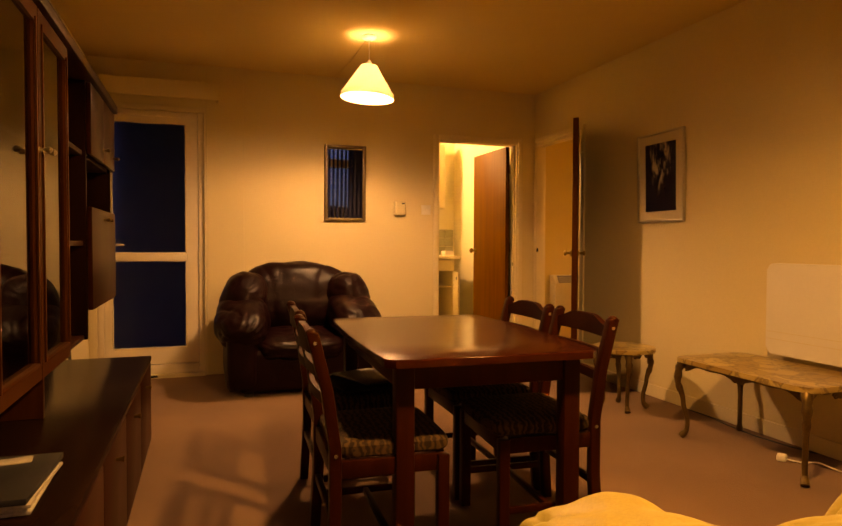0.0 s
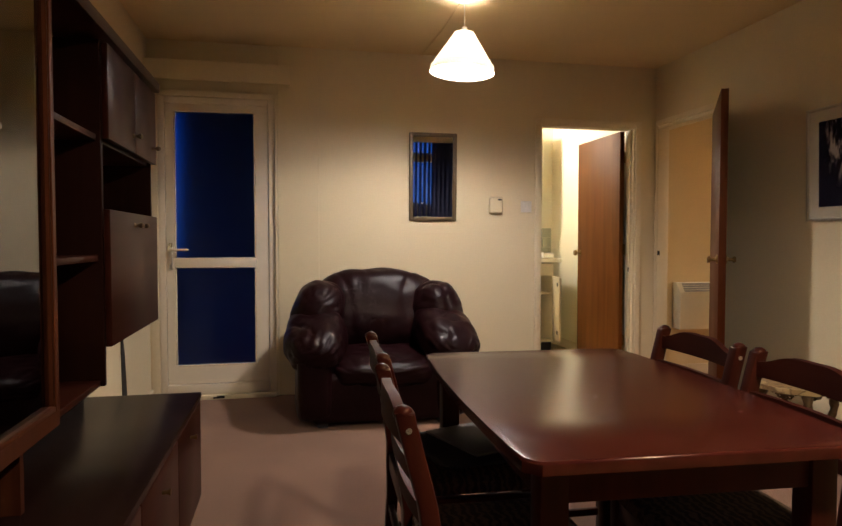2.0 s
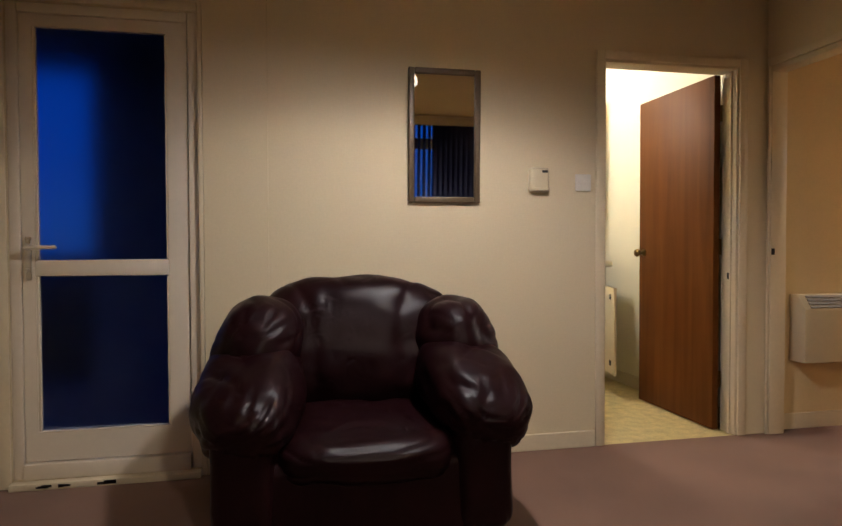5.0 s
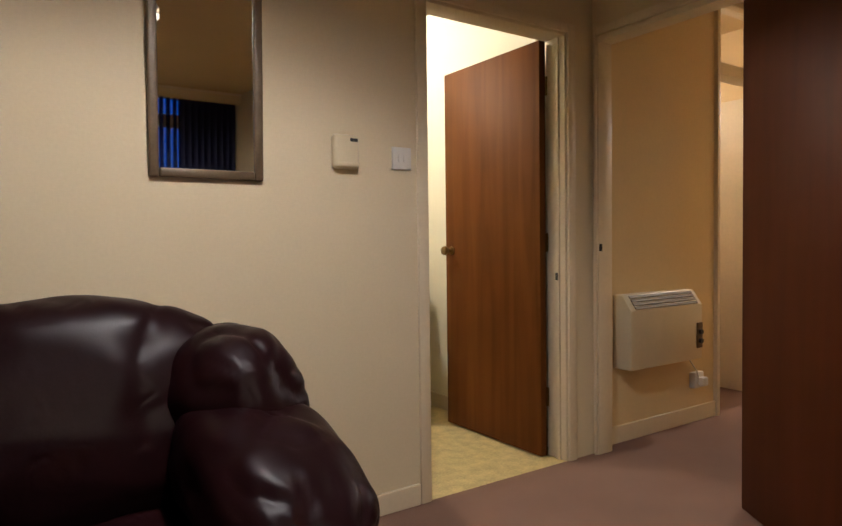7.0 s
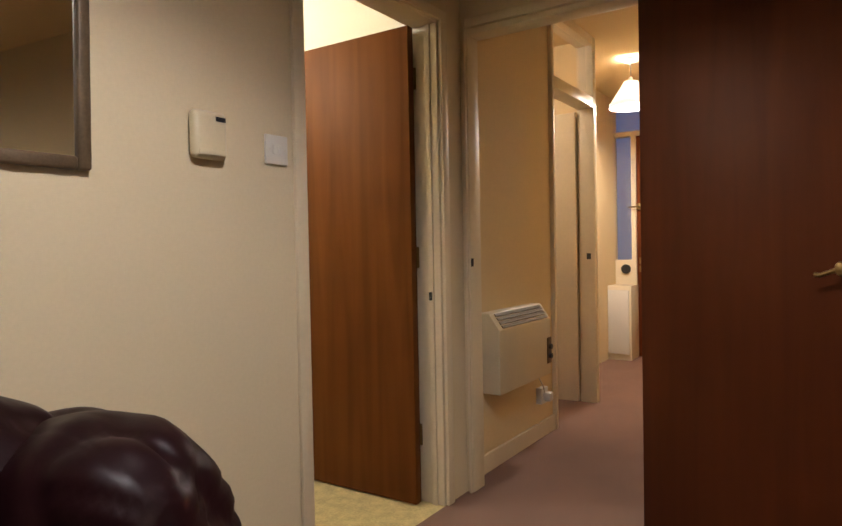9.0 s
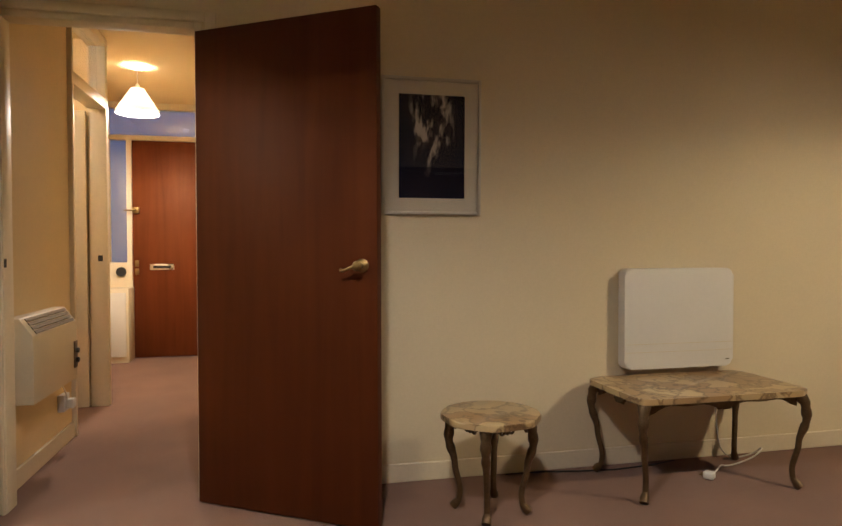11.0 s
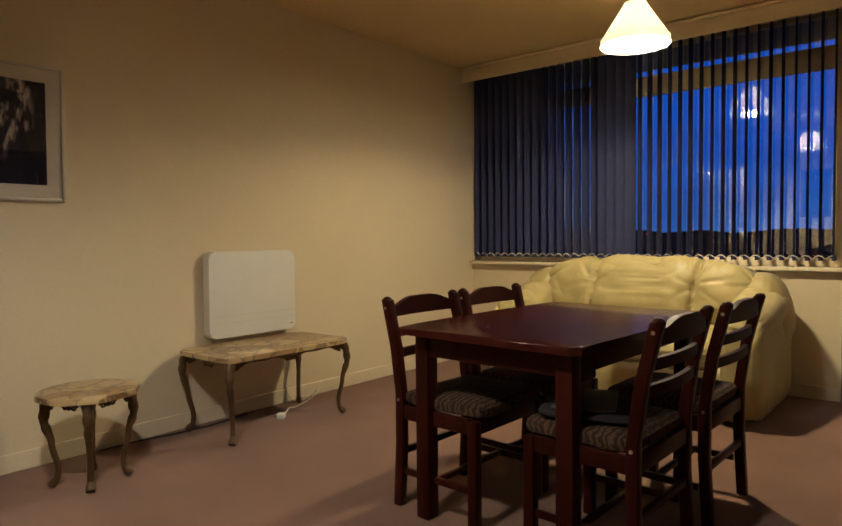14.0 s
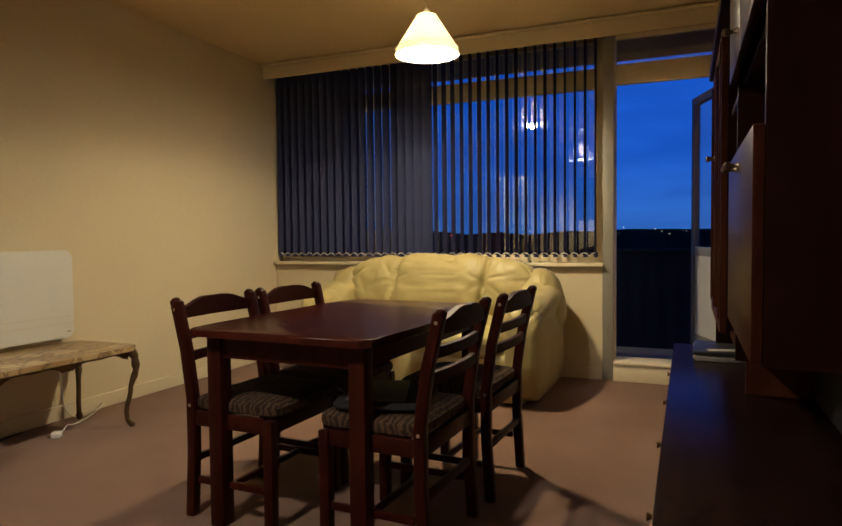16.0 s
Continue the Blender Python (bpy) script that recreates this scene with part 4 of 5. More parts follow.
part("closed_door", B(3.31, 3.87, 1.254, 1.2715, 0.12, 0.765, bev=0.003), "gloss", ku)
open_leaf = B(0.0, 0.018, -0.37, 0.0, 0.16, 0.765, bev=0.003)
bmesh.ops.rotate(open_leaf, verts=open_leaf.verts, cent=(0, 0, 0), matrix=Matrix.Rotation(radians(-13), 3, "Z"))
bmesh.ops.translate(open_leaf, verts=open_leaf.verts, vec=(4.352, 1.262, 0))
kdr = part("unit_door", open_leaf, "gloss", ku)
for z in (0.22, 0.68):
    hg = B(-0.006, 0.0, -0.30, -0.27, z, z + 0.035)
    bmesh.ops.rotate(hg, verts=hg.verts, cent=(0, 0, 0), matrix=Matrix.Rotation(radians(-13), 3, "Z"))
    bmesh.ops.translate(hg, verts=hg.verts, vec=(4.352, 1.262, 0))
    part("hinge", hg, "black", kdr)
solo("worktop", B(3.10, 4.44, 1.235, 1.849, 0.9, 0.94, bev=0.006), "kwall", "cream laminate kitchen worktop", "worktop")
solo("storage_tin", B(-0.06, 0.06, -0.05, 0.05, 0, 0.055, bev=0.008), "white", "low white container standing on the worktop", "container", m=pose(4.345, 1.40, 0.9405, 0, 0, 8))
ts = thing("tile_splashback", "grey-green tiled splashback above the worktop", "tiles")
for i in range(13):
    for j in range(3):
        part("tile", B(3.235 + i * 0.104, 3.235 + i * 0.104 + 0.10, 1.840, 1.8485, 0.942 + j * 0.104, 1.042 + j * 0.104, bev=0.002), "tile", ts)
kc = thing("wall_cupboard", "cream kitchen wall cupboard", "cabinet")
part("body", B(3.55, 4.365, 1.57, 1.849, 1.49, 2.24, bev=0.003), "gloss", kc)
for x in (3.555, 3.962):
    part("cupboard_door", B(x, x + 0.40, 1.55, 1.5695, 1.495, 2.235, bev=0.004), "gloss", kc)
kt = thing("kettle", "white plastic jug kettle on the worktop", "kettle", pose(4.13, 1.52, 0.9405))
bm = bmesh.new()
lathe(bm, [(0.075, 0), (0.078, 0.02), (0.07, 0.12), (0.06, 0.19), (0.045, 0.205), (0.01, 0.21)])
part("body", bm, "white", kt)
bm = bmesh.new()
sweep(bm, [(0.055, 0, 0.18), (0.11, 0, 0.17), (0.115, 0, 0.08), (0.072, 0, 0.04)], 0.011)
part("handle", bm, "black", kt)
kl = thing("ceiling_light", "round opal kitchen ceiling light, switched on", "ceiling light", pose(3.62, 1.42, H))
bm = bmesh.new()
lathe(bm, [(0.13, -0.001), (0.13, -0.02), (0.11, -0.022)])
part("base", bm, "white", kl)

# ---- hall ----
struct("hall_wall_north", wall("x", X1 + 0.1, 5.80, 0.045, 0.12, 0.0, H), "hwall", "yellowish cream hall wall with an electric heater", "wall")
struct("hall_wall_south", wall("x", X1 + 0.1, 8.6, -1.05, -0.95, 0.0, H), "hwall", "yellowish cream hall wall", "wall")
struct("hall_wall_north_far", wall("x", 6.65, 8.6, 0.48, 0.58, 0.0, H), "hwall", "cream hall wall near the front door", "wall")
struct("hall_wall_pier", wall("y", 0.045, 1.4, 6.59, 6.65, 0.0, H), "hwall", "cream partition between hall and side room", "wall")
struct("side_room_wall", wall("x", 5.2, 6.59, 1.3, 1.4, 0.0, H), "hwall", "cream wall of the side room", "wall")
struct("side_room_wall_west", wall("y", 0.12, 1.3, 5.10, 5.20, 0.0, H), "hwall", "cream wall of the side room", "wall")
struct("hall_baseboard", B(X1 + 0.1005, 5.80, 0.03, 0.0445, 0, 0.09, bev=0.004), "gloss", "cream gloss hall skirting board", "skirting board")
d = thing("door_frame_3", "cream side room door frame with a fanlight", "door frame", kind="structure")
for nm, a in (("jamb", (5.801, 5.83, 0.02, 0.135, 0, H)), ("jamb", (6.53, 6.589, 0.02, 0.135, 0, H)), ("transom", (5.831, 6.529, 0.02, 0.135, 2.02, 2.09)), ("head", (5.831, 6.529, 0.02, 0.135, 2.44, H))):
    part(nm, B(*a, bev=0.004), "gloss", d)
part("fanlight_pane", B(5.831, 6.529, 0.07, 0.076, 2.091, 2.439), "glass", d, smooth=False).visible_shadow = False
part("strike_plate", B(6.5975, 6.5295, 0.05, 0.08, 0.99, 1.03), "black", d)
sd = thing("side_room_door", "white painted door opened into the side room", "door", pose(6.50, 0.14, 0, 0, 0, 0))
part("leaf", B(-0.0, 0.04, 0.002, 0.66, 0.005, 2.0, bev=0.002), "gloss", sd)
hh = thing("hall_heater", "ivory wall convector heater with a slanted grille", "heater", pose(4.89, 0.044, 0.395))
bm = bmesh.new()
slab(bm, [(0, 0), (-0.115, 0), (-0.115, 0.30), (-0.06, 0.378), (0, 0.378)], 0.0, 0.61)
bmesh.ops.rotate(bm, verts=bm.verts, cent=(0, 0, 0), matrix=Matrix(((0, 0, 1), (1, 0, 0), (0, 1, 0))))
bmesh.ops.bevel(bm, geom=list(bm.edges), offset=0.005, segments=2, profile=0.5, affect="EDGES")
part("case", bm, "ivory", hh)
for k in range(4):
    t = (k + 0.6) / 4.4
    g = B(0.04, 0.57, -0.0075, 0.0075, -0.002, 0.002)
    bmesh.ops.rotate(g, verts=g.verts, cent=(0, 0, 0), matrix=Matrix.Rotation(radians(55), 3, "X"))
    bmesh.ops.translate(g, verts=g.verts, vec=(0, -0.118 + 0.055 * t, 0.303 + 0.078 * t))
    part("grille_slot", g, "slot", hh)
part("control_panel", B(0.555, 0.609, -0.120, -0.1155, 0.06, 0.20, bev=0.002), "bronze", hh)
for z in (0.10, 0.15):
    bm = bmesh.new()
    sweep(bm, [(0.582, -0.121, z), (0.582, -0.135, z)], 0.013, 14)
    part("dial", bm, "black", hh)
so = thing("socket_outlet", "white surface socket with a plug in it", "socket", pose(5.60, 0.044, 0.20))
part("box", B(-0.045, 0.045, -0.035, 0, 0, 0.09, bev=0.004), "white", so)
part("plug", B(-0.02, 0.03, -0.075, -0.0355, 0.015, 0.065, bev=0.008), "white", so)
bm = bmesh.new()
sweep(bm, [(5.60, 0.0, 0.22), (5.57, 0.005, 0.30), (5.52, 0.01, 0.36), (5.50, 0.02, 0.40)], 0.004, 8)
solo("heater_flex", bm, "cable", "short white flex from heater to socket", "cable")
bm = bmesh.new()
for a in ((-0.95, -0.60, 0.0, H), (-0.60, 0.275, 2.135, 2.18), (0.275, 0.32, 0.0, 2.18), (0.32, 0.48, 0.0, 0.94), (0.32, 0.48, 2.135, 2.18), (-0.60, 0.48, 2.44, H)):
    box(bm, 8.52, 8.60, *a)
struct("hall_wall_east", bm, "gloss", "cream timber screen round the front door", "wall")
fd = thing("front_door", "reddish teak flush front door, closed, with letter slot", "door", pose(8.52, 0, 0))
part("leaf", B(0.005, 0.05, -0.595, 0.270, 0.006, 2.13, bev=0.002), "red_door", fd)
lp = part("letter_plate", B(-0.004, 0.0045, -0.11, 0.113, 0.865, 0.923, bev=0.002), "chrome", fd)
part("slot", B(-0.006, -0.0045, -0.08, 0.083, 0.881, 0.907), "dark", lp)
part("latch_case", B(-0.03, 0.0045, 0.205, 0.265, 1.42, 1.48, bev=0.004), "brass", fd)
bm = bmesh.new()
sweep(bm, [(-0.03, 0.235, 1.45), (-0.05, 0.235, 1.45), (-0.05, 0.34, 1.445)], 0.008)
part("latch_lever", bm, "brass", fd)
for z in (0.82, 0.90):
    part("lock_plate", B(-0.004, 0.0045, 0.215, 0.25, z, z + 0.06, bev=0.002), "brass", fd)
part("sidelight_pane", B(0.03, 0.036, 0.321, 0.479, 0.941, 2.134), "glass", fd, smooth=False)
part("fanlight_pane", B(0.03, 0.036, -0.599, 0.469, 2.181, 2.439), "glass", fd, smooth=False)
mb = thing("meter_cupboard", "low white meter cupboard beside the front door", "cabinet")
part("body", B(8.26, 8.519, 0.26, 0.479, 0.0, 0.70, bev=0.004), "gloss", mb)
part("cupboard_door", B(8.242, 8.259, 0.28, 0.475, 0.06, 0.66, bev=0.003), "white", mb)
mt = thing("meter", "small black round dial on a white panel", "meter", pose(8.519, 0.375, 0.85))
bm = bmesh.new()
sweep(bm, [(-0.02, 0, 0), (0, 0, 0)], 0.045, 20)
part("dial", bm, "black", mt)


def pendant(x, y, drop_to, label, s=1.0, lean=0.0):
    p = thing("pendant_lamp", label, "pendant lamp", pose(x, y, H), group="pendant lamps")
    bm = bmesh.new()
    lathe(bm, [(0.048, -0.0005), (0.050, -0.012), (0.042, -0.026), (0.014, -0.032)], 24)
    part("ceiling_rose", bm, "white", p)
    top = drop_to - H
    bm = bmesh.new()
    sweep(bm, [(0, 0, -0.03), (0.001, 0, top * 0.6), (0, 0, top + 0.02)], 0.0035, 8)
    part("flex", bm, "cable", p)
    bm = bmesh.new()
    lathe(bm, [(0.016, top + 0.03), (0.019, top), (0.019, top - 0.05), (0.016, top - 0.06)], 16)
    part("lampholder", bm, "white", p)
    bm = bmesh.new()
    lathe(bm, [(r * s, top + z * s) for r, z in ((0.058, 0), (0.075, -0.03), (0.178, -0.19), (0.184, -0.225), (0.1828, -0.225), (0.1768, -0.191), (0.0735, -0.031), (0.0568, 0))], 40, closed=False)
    bmesh.ops.rotate(bm, verts=bm.verts, cent=(0, 0, top), matrix=Matrix.Rotation(radians(lean), 3, "Y"))
    part("shade", bm, "shade", p, "parchment coloured cone shade glowing from within", smooth="all")
    bm = bmesh.new()
    sweep(bm, [(0.1795 * s * math.cos(a), 0.1795 * s * math.sin(a), top - 0.19 * s) for a in [2 * math.pi * k / 40 for k in range(41)]], 0.002, 5)
    bmesh.ops.rotate(bm, verts=bm.verts, cent=(0, 0, top), matrix=Matrix.Rotation(radians(lean), 3, "Y"))
    part("trim_ring", bm, "shade", p)
    for k in range(3):
        a = 2 * math.pi * k / 3
        bm = bmesh.new()
        sweep(bm, [(0.018 * math.cos(a), 0.018 * math.sin(a), top - 0.006), (0.058 * s * math.cos(a), 0.058 * s * math.sin(a), top - 0.004)], 0.002, 6)
        part("spoke", bm, "chrome", p)
    return p


pendant(*L1, 2.295, "conical parchment pendant lamp, lit, over the armchair end", lean=3.5)
pendant(*L2, 2.295, "conical parchment pendant lamp, lit, near the dining table")
pendant(*L3, 2.325, "conical parchment pendant lamp, lit, in the hall", 0.88)
bm = bmesh.new()
sweep(bm, [(L1[0], L1[1] + 0.05, H - 0.006), (2.78, -0.6, H - 0.006), (2.76, -0.005, H - 0.006)], 0.006, 8)
solo("ceiling_cable", bm, "ceiling", "painted surface cable across the ceiling to the lamp", "cable")

# ---- wall unit and bench ----
BX = 1.434
bn = thing("low_bench_unit", "long low dark wood bench cabinet under the wall unit", "cabinet")
part("top", B(X0 + 0.001, BX, -4.09, -1.97, 0.475, 0.50, bev=0.004), "bench", bn)
part("body", B(X0 + 0.001, BX - 0.02, -4.08, -1.985, 0.07, 0.4745, bev=0.002), "cabinet", bn)
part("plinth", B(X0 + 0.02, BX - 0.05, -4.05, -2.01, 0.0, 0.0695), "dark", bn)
for k in range(4):
    y = -4.075 + k * 0.522
    dr = part("drop_door", B(BX - 0.0195, BX - 0.002, y + 0.003, y + 0.517, 0.08, 0.468, bev=0.003), "cabinet", bn)
    bm = bmesh.new()
    sweep(bm, [(BX - 0.002, y + 0.25, 0.40), (BX + 0.012, y + 0.25, 0.40), (BX + 0.022, y + 0.25, 0.40)], [0.006, 0.006, 0.011])
    part("knob", bm, "brass", dr)


def knob(parent, x, y, z):
    bm = bmesh.new()
    sweep(bm, [(x, y, z), (x + 0.006, y, z), (x + 0.012, y, z), (x + 0.018, y, z), (x + 0.026, y, z), (x + 0.031, y, z)], [0.009, 0.0045, 0.0045, 0.0085, 0.009, 0.004], 14)
    part("knob", bm, "knob", parent, "small round tarnished silver knob")


FX, TOP = 1.256, 1.725
YA, YB, YC, YM, YD = -1.985, -2.66, -3.11, -3.495, -3.905
wu = thing("wall_unit", "dark mahogany wall unit with smoked glass doors and open shelves", "cabinet")
part("back_panel", B(X0 + 0.001, X0 + 0.012, YD, YA, 0.5005, TOP - 0.02), "cabinet", wu, smooth=False)
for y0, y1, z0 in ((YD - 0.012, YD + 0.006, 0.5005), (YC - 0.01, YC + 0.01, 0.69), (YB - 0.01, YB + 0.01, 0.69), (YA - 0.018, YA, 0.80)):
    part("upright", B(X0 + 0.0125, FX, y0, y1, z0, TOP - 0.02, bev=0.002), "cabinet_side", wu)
part("top_board", B(X0 + 0.0125, FX + 0.035, YD - 0.02, YA + 0.01, TOP - 0.0195, TOP + 0.02, bev=0.006), "cabinet", wu)
for y0, y1, z in ((YD + 0.0065, YC - 0.0105, 0.69), (YC + 0.0105, YB - 0.0105, 0.69), (YB + 0.0105, YA - 0.0185, 0.80), (YC + 0.0105, YB - 0.0105, 1.412), (YC + 0.0105, YB - 0.0105, 1.06), (YB + 0.0105, YA - 0.0185, 1.412), (YB + 0.0105, YA - 0.0185, 1.195)):
    part("shelf", B(X0 + 0.0125, FX - 0.012, y0, y1, z, z + 0.018, bev=0.002), "cabinet", wu)
for z in (1.02, 1.36):
    part("shelf", B(X0 + 0.0125, FX - 0.05, YD + 0.0065, YC - 0.0105, z, z + 0.016), "cabinet", wu)
# Near-black panel paints the shade of the void below the unit.
part("recess_shade_panel", B(X0 + 0.0125, X0 + 0.16, YD + 0.0065, YA - 0.02, 0.5005, 0.6895), "dark", wu)
part("plinth_post", B(X0 + 0.1605, FX - 0.06, YC - 0.01, YC + 0.01, 0.5005, 0.6895), "cabinet_up", wu)
for y0, y1, ky in ((YD, YM - 0.003, YM - 0.025), (YM + 0.003, YC + 0.005, YM + 0.027)):
    z0, z1 = 0.70, TOP - 0.025
    gd = part("glass_door", wall("y", y0, y1, FX + 0.0005, FX + 0.0195, z0, z1, [(y0 + 0.034, y1 - 0.034, z0 + 0.05, z1 - 0.045)]), "cabinet_up", wu, "mahogany framed smoked glass door", smooth=False)
    part("pane", B(FX + 0.006, FX + 0.010, y0 + 0.034, y1 - 0.034, z0 + 0.05, z1 - 0.045), "smoke", gd, smooth=False).visible_shadow = False
    for a in ((y0 + 0.026, y0 + 0.036, z0 + 0.04, z1 - 0.035), (y1 - 0.036, y1 - 0.026, z0 + 0.04, z1 - 0.035)):
        part("bead", B(FX + 0.02, FX + 0.025, a[0], a[1], a[2], a[3], bev=0.002), "cabinet_up", gd)
    part("bead", B(FX + 0.02, FX + 0.025, y0 + 0.0365, y1 - 0.0365, z0 + 0.04, z0 + 0.05, bev=0.002), "cabinet_up", gd)
    knob(gd, FX + 0.0255, ky, 1.318)
for y0, y1, ky in ((YB + 0.002, -2.325, -2.36), (-2.319, YA, -2.06)):
    td = part("top_door", B(FX + 0.0005, FX + 0.0195, y0, y1, 1.42, TOP - 0.025, bev=0.003), "cabinet", wu)
    knob(td, FX + 0.02, ky, 1.475)
dd = part("drop_front", B(FX + 0.0005, FX + 0.0195, YB + 0.002, YA, 0.805, 1.213, bev=0.003), "cabinet", wu)
knob(dd, FX + 0.02, -2.36, 1.172)
knob(dd, FX + 0.02, -2.28, 1.172)
for k, (dy, a) in enumerate(((0, 1), (0.006, -3), (-0.008, 2))):
    solo("magazine", B(-0.100, 0.100, -0.148, 0.148, 0, 0.008, bev=0.002), "paper", "printed magazine in a stack on the low bench", "magazine", group="magazines on the bench", m=pose(1.245, -3.80 + dy, 0.5005 + 0.0085 * k, 0, 0, a))
solo("document_folder", B(-0.105, 0.105, -0.155, 0.155, 0, 0.014, bev=0.002), "black", "dark folder lying on stacked magazines", "folder", m=pose(1.243, -3.80, 0.5265, 0, 0, -2))
solo("leaflet", B(-0.07, 0.07, -0.024, 0.024, 0, 0.002), "paper", "narrow pale leaflet lying on a dark folder", "leaflet", m=pose(1.225, -3.70, 0.541, 0, 0, 9))

# ---- dining table ----
tb = thing("dining_table", "dark cherry-stained dining table with clipped corners", "table", pose(2.606, -3.055, 0, 0, 0, -2.5))
c = 0.03
bm = bmesh.new()
hx, hy = 0.368, 0.572
rim = [(-hx - 0.016 * math.cos(math.pi / 2 * k / 6), -(hy - c) * k / 6) for k in range(-6, 7)]
slab(bm, [(hx - c, hy), (-hx + c, hy), *rim, (-hx + c, -hy), (hx - c, -hy), *((-x, -y) for x, y in rim)], 0.691, 0.717, 0.006)
part("tabletop", bm, "cherry_top", tb, "glossy cherry tabletop with scuffs")
for x in (-hx + 0.075, hx - 0.075):
    for y in (-hy + 0.085, hy - 0.085):
        bm = B(x - 0.03, x + 0.03, y - 0.03, y + 0.03, 0.0, 0.6905, bev=0.005)
        part("leg", bm, "cherry", tb)
for y in (-hy + 0.065, hy - 0.085):
    part("apron", B(-hx + 0.106, hx - 0.106, y, y + 0.02, 0.61, 0.6905, bev=0.002), "cherry", tb)
for x in (-hx + 0.055, hx - 0.075):
    part("apron", B(x, x + 0.02, -hy + 0.116, hy - 0.116, 0.61, 0.6905, bev=0.002), "cherry", tb)
bm = bmesh.new()
for k in range(7):
    a, r = random.random() * 6.28, 0.0015 + 0.004 * random.random()
    x, y = random.uniform(-0.25, 0.25), random.uniform(-0.45, 0.45)
    box(bm, x - r, x + r, y - 0.0012, y + 0.0012, 0.7172, 0.7175)
part("scuff", bm, "paper", tb, "pale scuff marks", smooth=False)


def dining_chair(m, label):
    """Faces +x; the back stands at x = 0."""
    ch = thing("dining_chair", label, "chair", m, group="chairs round the table")
    w = 0.205
    for y in (-w, w):
        bm = bmesh.new()
        pts = [(0.02, y, 0.0), (0.035, y, 0.25), (0.035, y, 0.44), (0.01, y, 0.62), (-0.035, y, 0.80), (-0.038, y, 0.803)]
        for a, b in zip(pts, pts[1:]):
            q = [Vector(a), Vector(b)]
            vs = []
            for p in q:
                vs.append([bm.verts.new(p + Vector((dx, dy, 0))) for dx, dy in ((-0.019, -0.019), (0.019, -0.019), (0.019, 0.019), (-0.019, 0.019))])
            for k in range(4):
                bm.faces.new((vs[0][k], vs[0][(k + 1) % 4], vs[1][(k + 1) % 4], vs[1][k]))
            if a == pts[0]:
                bm.faces.new(vs[0][::-1])
            if b == pts[-1]:
                bm.faces.new(vs[1])
        bmesh.ops.remove_doubles(bm, verts=bm.verts, dist=1e-4)
        bmesh.ops.bevel(bm, geom=[e for e in bm.edges if e.calc_face_angle(0) > 0.7], offset=0.006, segments=2, profile=0.5, affect="EDGES")
        bmesh.ops.create_uvsphere(bm, u_segments=12, v_segments=8, radius=0.020, matrix=Matrix.Translation((-0.0365, y, 0.799)) @ Matrix.Diagonal((1, 1, 0.75, 1)))
        post = part("back_post", bm, "cherry", ch)
        for z, x in ((0.77, -0.028), (0.42, 0.035)):
            bm = bmesh.new()
            s = 1 if y > 0 else -1
            sweep(bm, [(x, y + s * 0.0192, z), (x, y + s * 0.0215, z)], 0.006, 10)
            part("bolt", bm, "chrome", post)
    for y in (-w, w):
        part("front_leg", B(0.365, 0.403, y - 0.019, y + 0.019, 0.0, 0.395, bev=0.004), "cherry", ch)
    # wavy crest rail
    bm = bmesh.new()
    n = 24
    f, g = [], []
    for k in range(n + 1):
        u = -1 + 2 * k / n
        top = 0.796 + 0.015 * math.cos(u * math.pi) - 0.005 * math.cos(2 * u * math.pi)
        x = -0.026 - 0.016 * (1 - u * u)
        f.append([bm.verts.new((x + 0.011, u * (w - 0.0192), z)) for z in (0.733, top)])
        g.append([bm.verts.new((x - 0.011, u * (w - 0.0192), z)) for z in (0.733, top)])
    for k in range(n):
        bm.faces.new((f[k][0], f[k + 1][0], f[k + 1][1], f[k][1]))
        bm.faces.new((g[k + 1][0], g[k][0], g[k][1], g[k + 1][1]))
        bm.faces.new((f[k][1], f[k + 1][1], g[k + 1][1], g[k][1]))
        bm.faces.new((f[k + 1][0], f[k][0], g[k][0], g[k + 1][0]))
    bmesh.ops.bevel(bm, geom=[e for e in bm.edges if e.calc_face_angle(0) > 0.9], offset=0.0095, segments=3, profile=0.5, affect="EDGES")
    part("crest_rail", bm, "cherry_gloss", ch)
    for z0, z1, x in ((0.655, 0.690, -0.005), (0.575, 0.610, 0.008)):
        bm = bmesh.new()
        f, g = [], []
        for k in range(13):
            u = -1 + 2 * k / 12
            xx = x - 0.016 * (1 - u * u)
            f.append([bm.verts.new((xx + 0.009, u * (w - 0.0192), z)) for z in (z0, z1)])
            g.append([bm.verts.new((xx - 0.009, u * (w - 0.0192), z)) for z in (z0, z1)])
        for k in range(12):
            bm.faces.new((f[k][0], f[k + 1][0], f[k + 1][1], f[k][1]))
            bm.faces.new((g[k + 1][0], g[k][0], g[k][1], g[k + 1][1]))
            bm.faces.new((f[k][1], f[k + 1][1], g[k + 1][1], g[k][1]))
            bm.faces.new((f[k + 1][0], f[k][0], g[k][0], g[k + 1][0]))
        part("back_slat", bm, "cherry_gloss", ch)
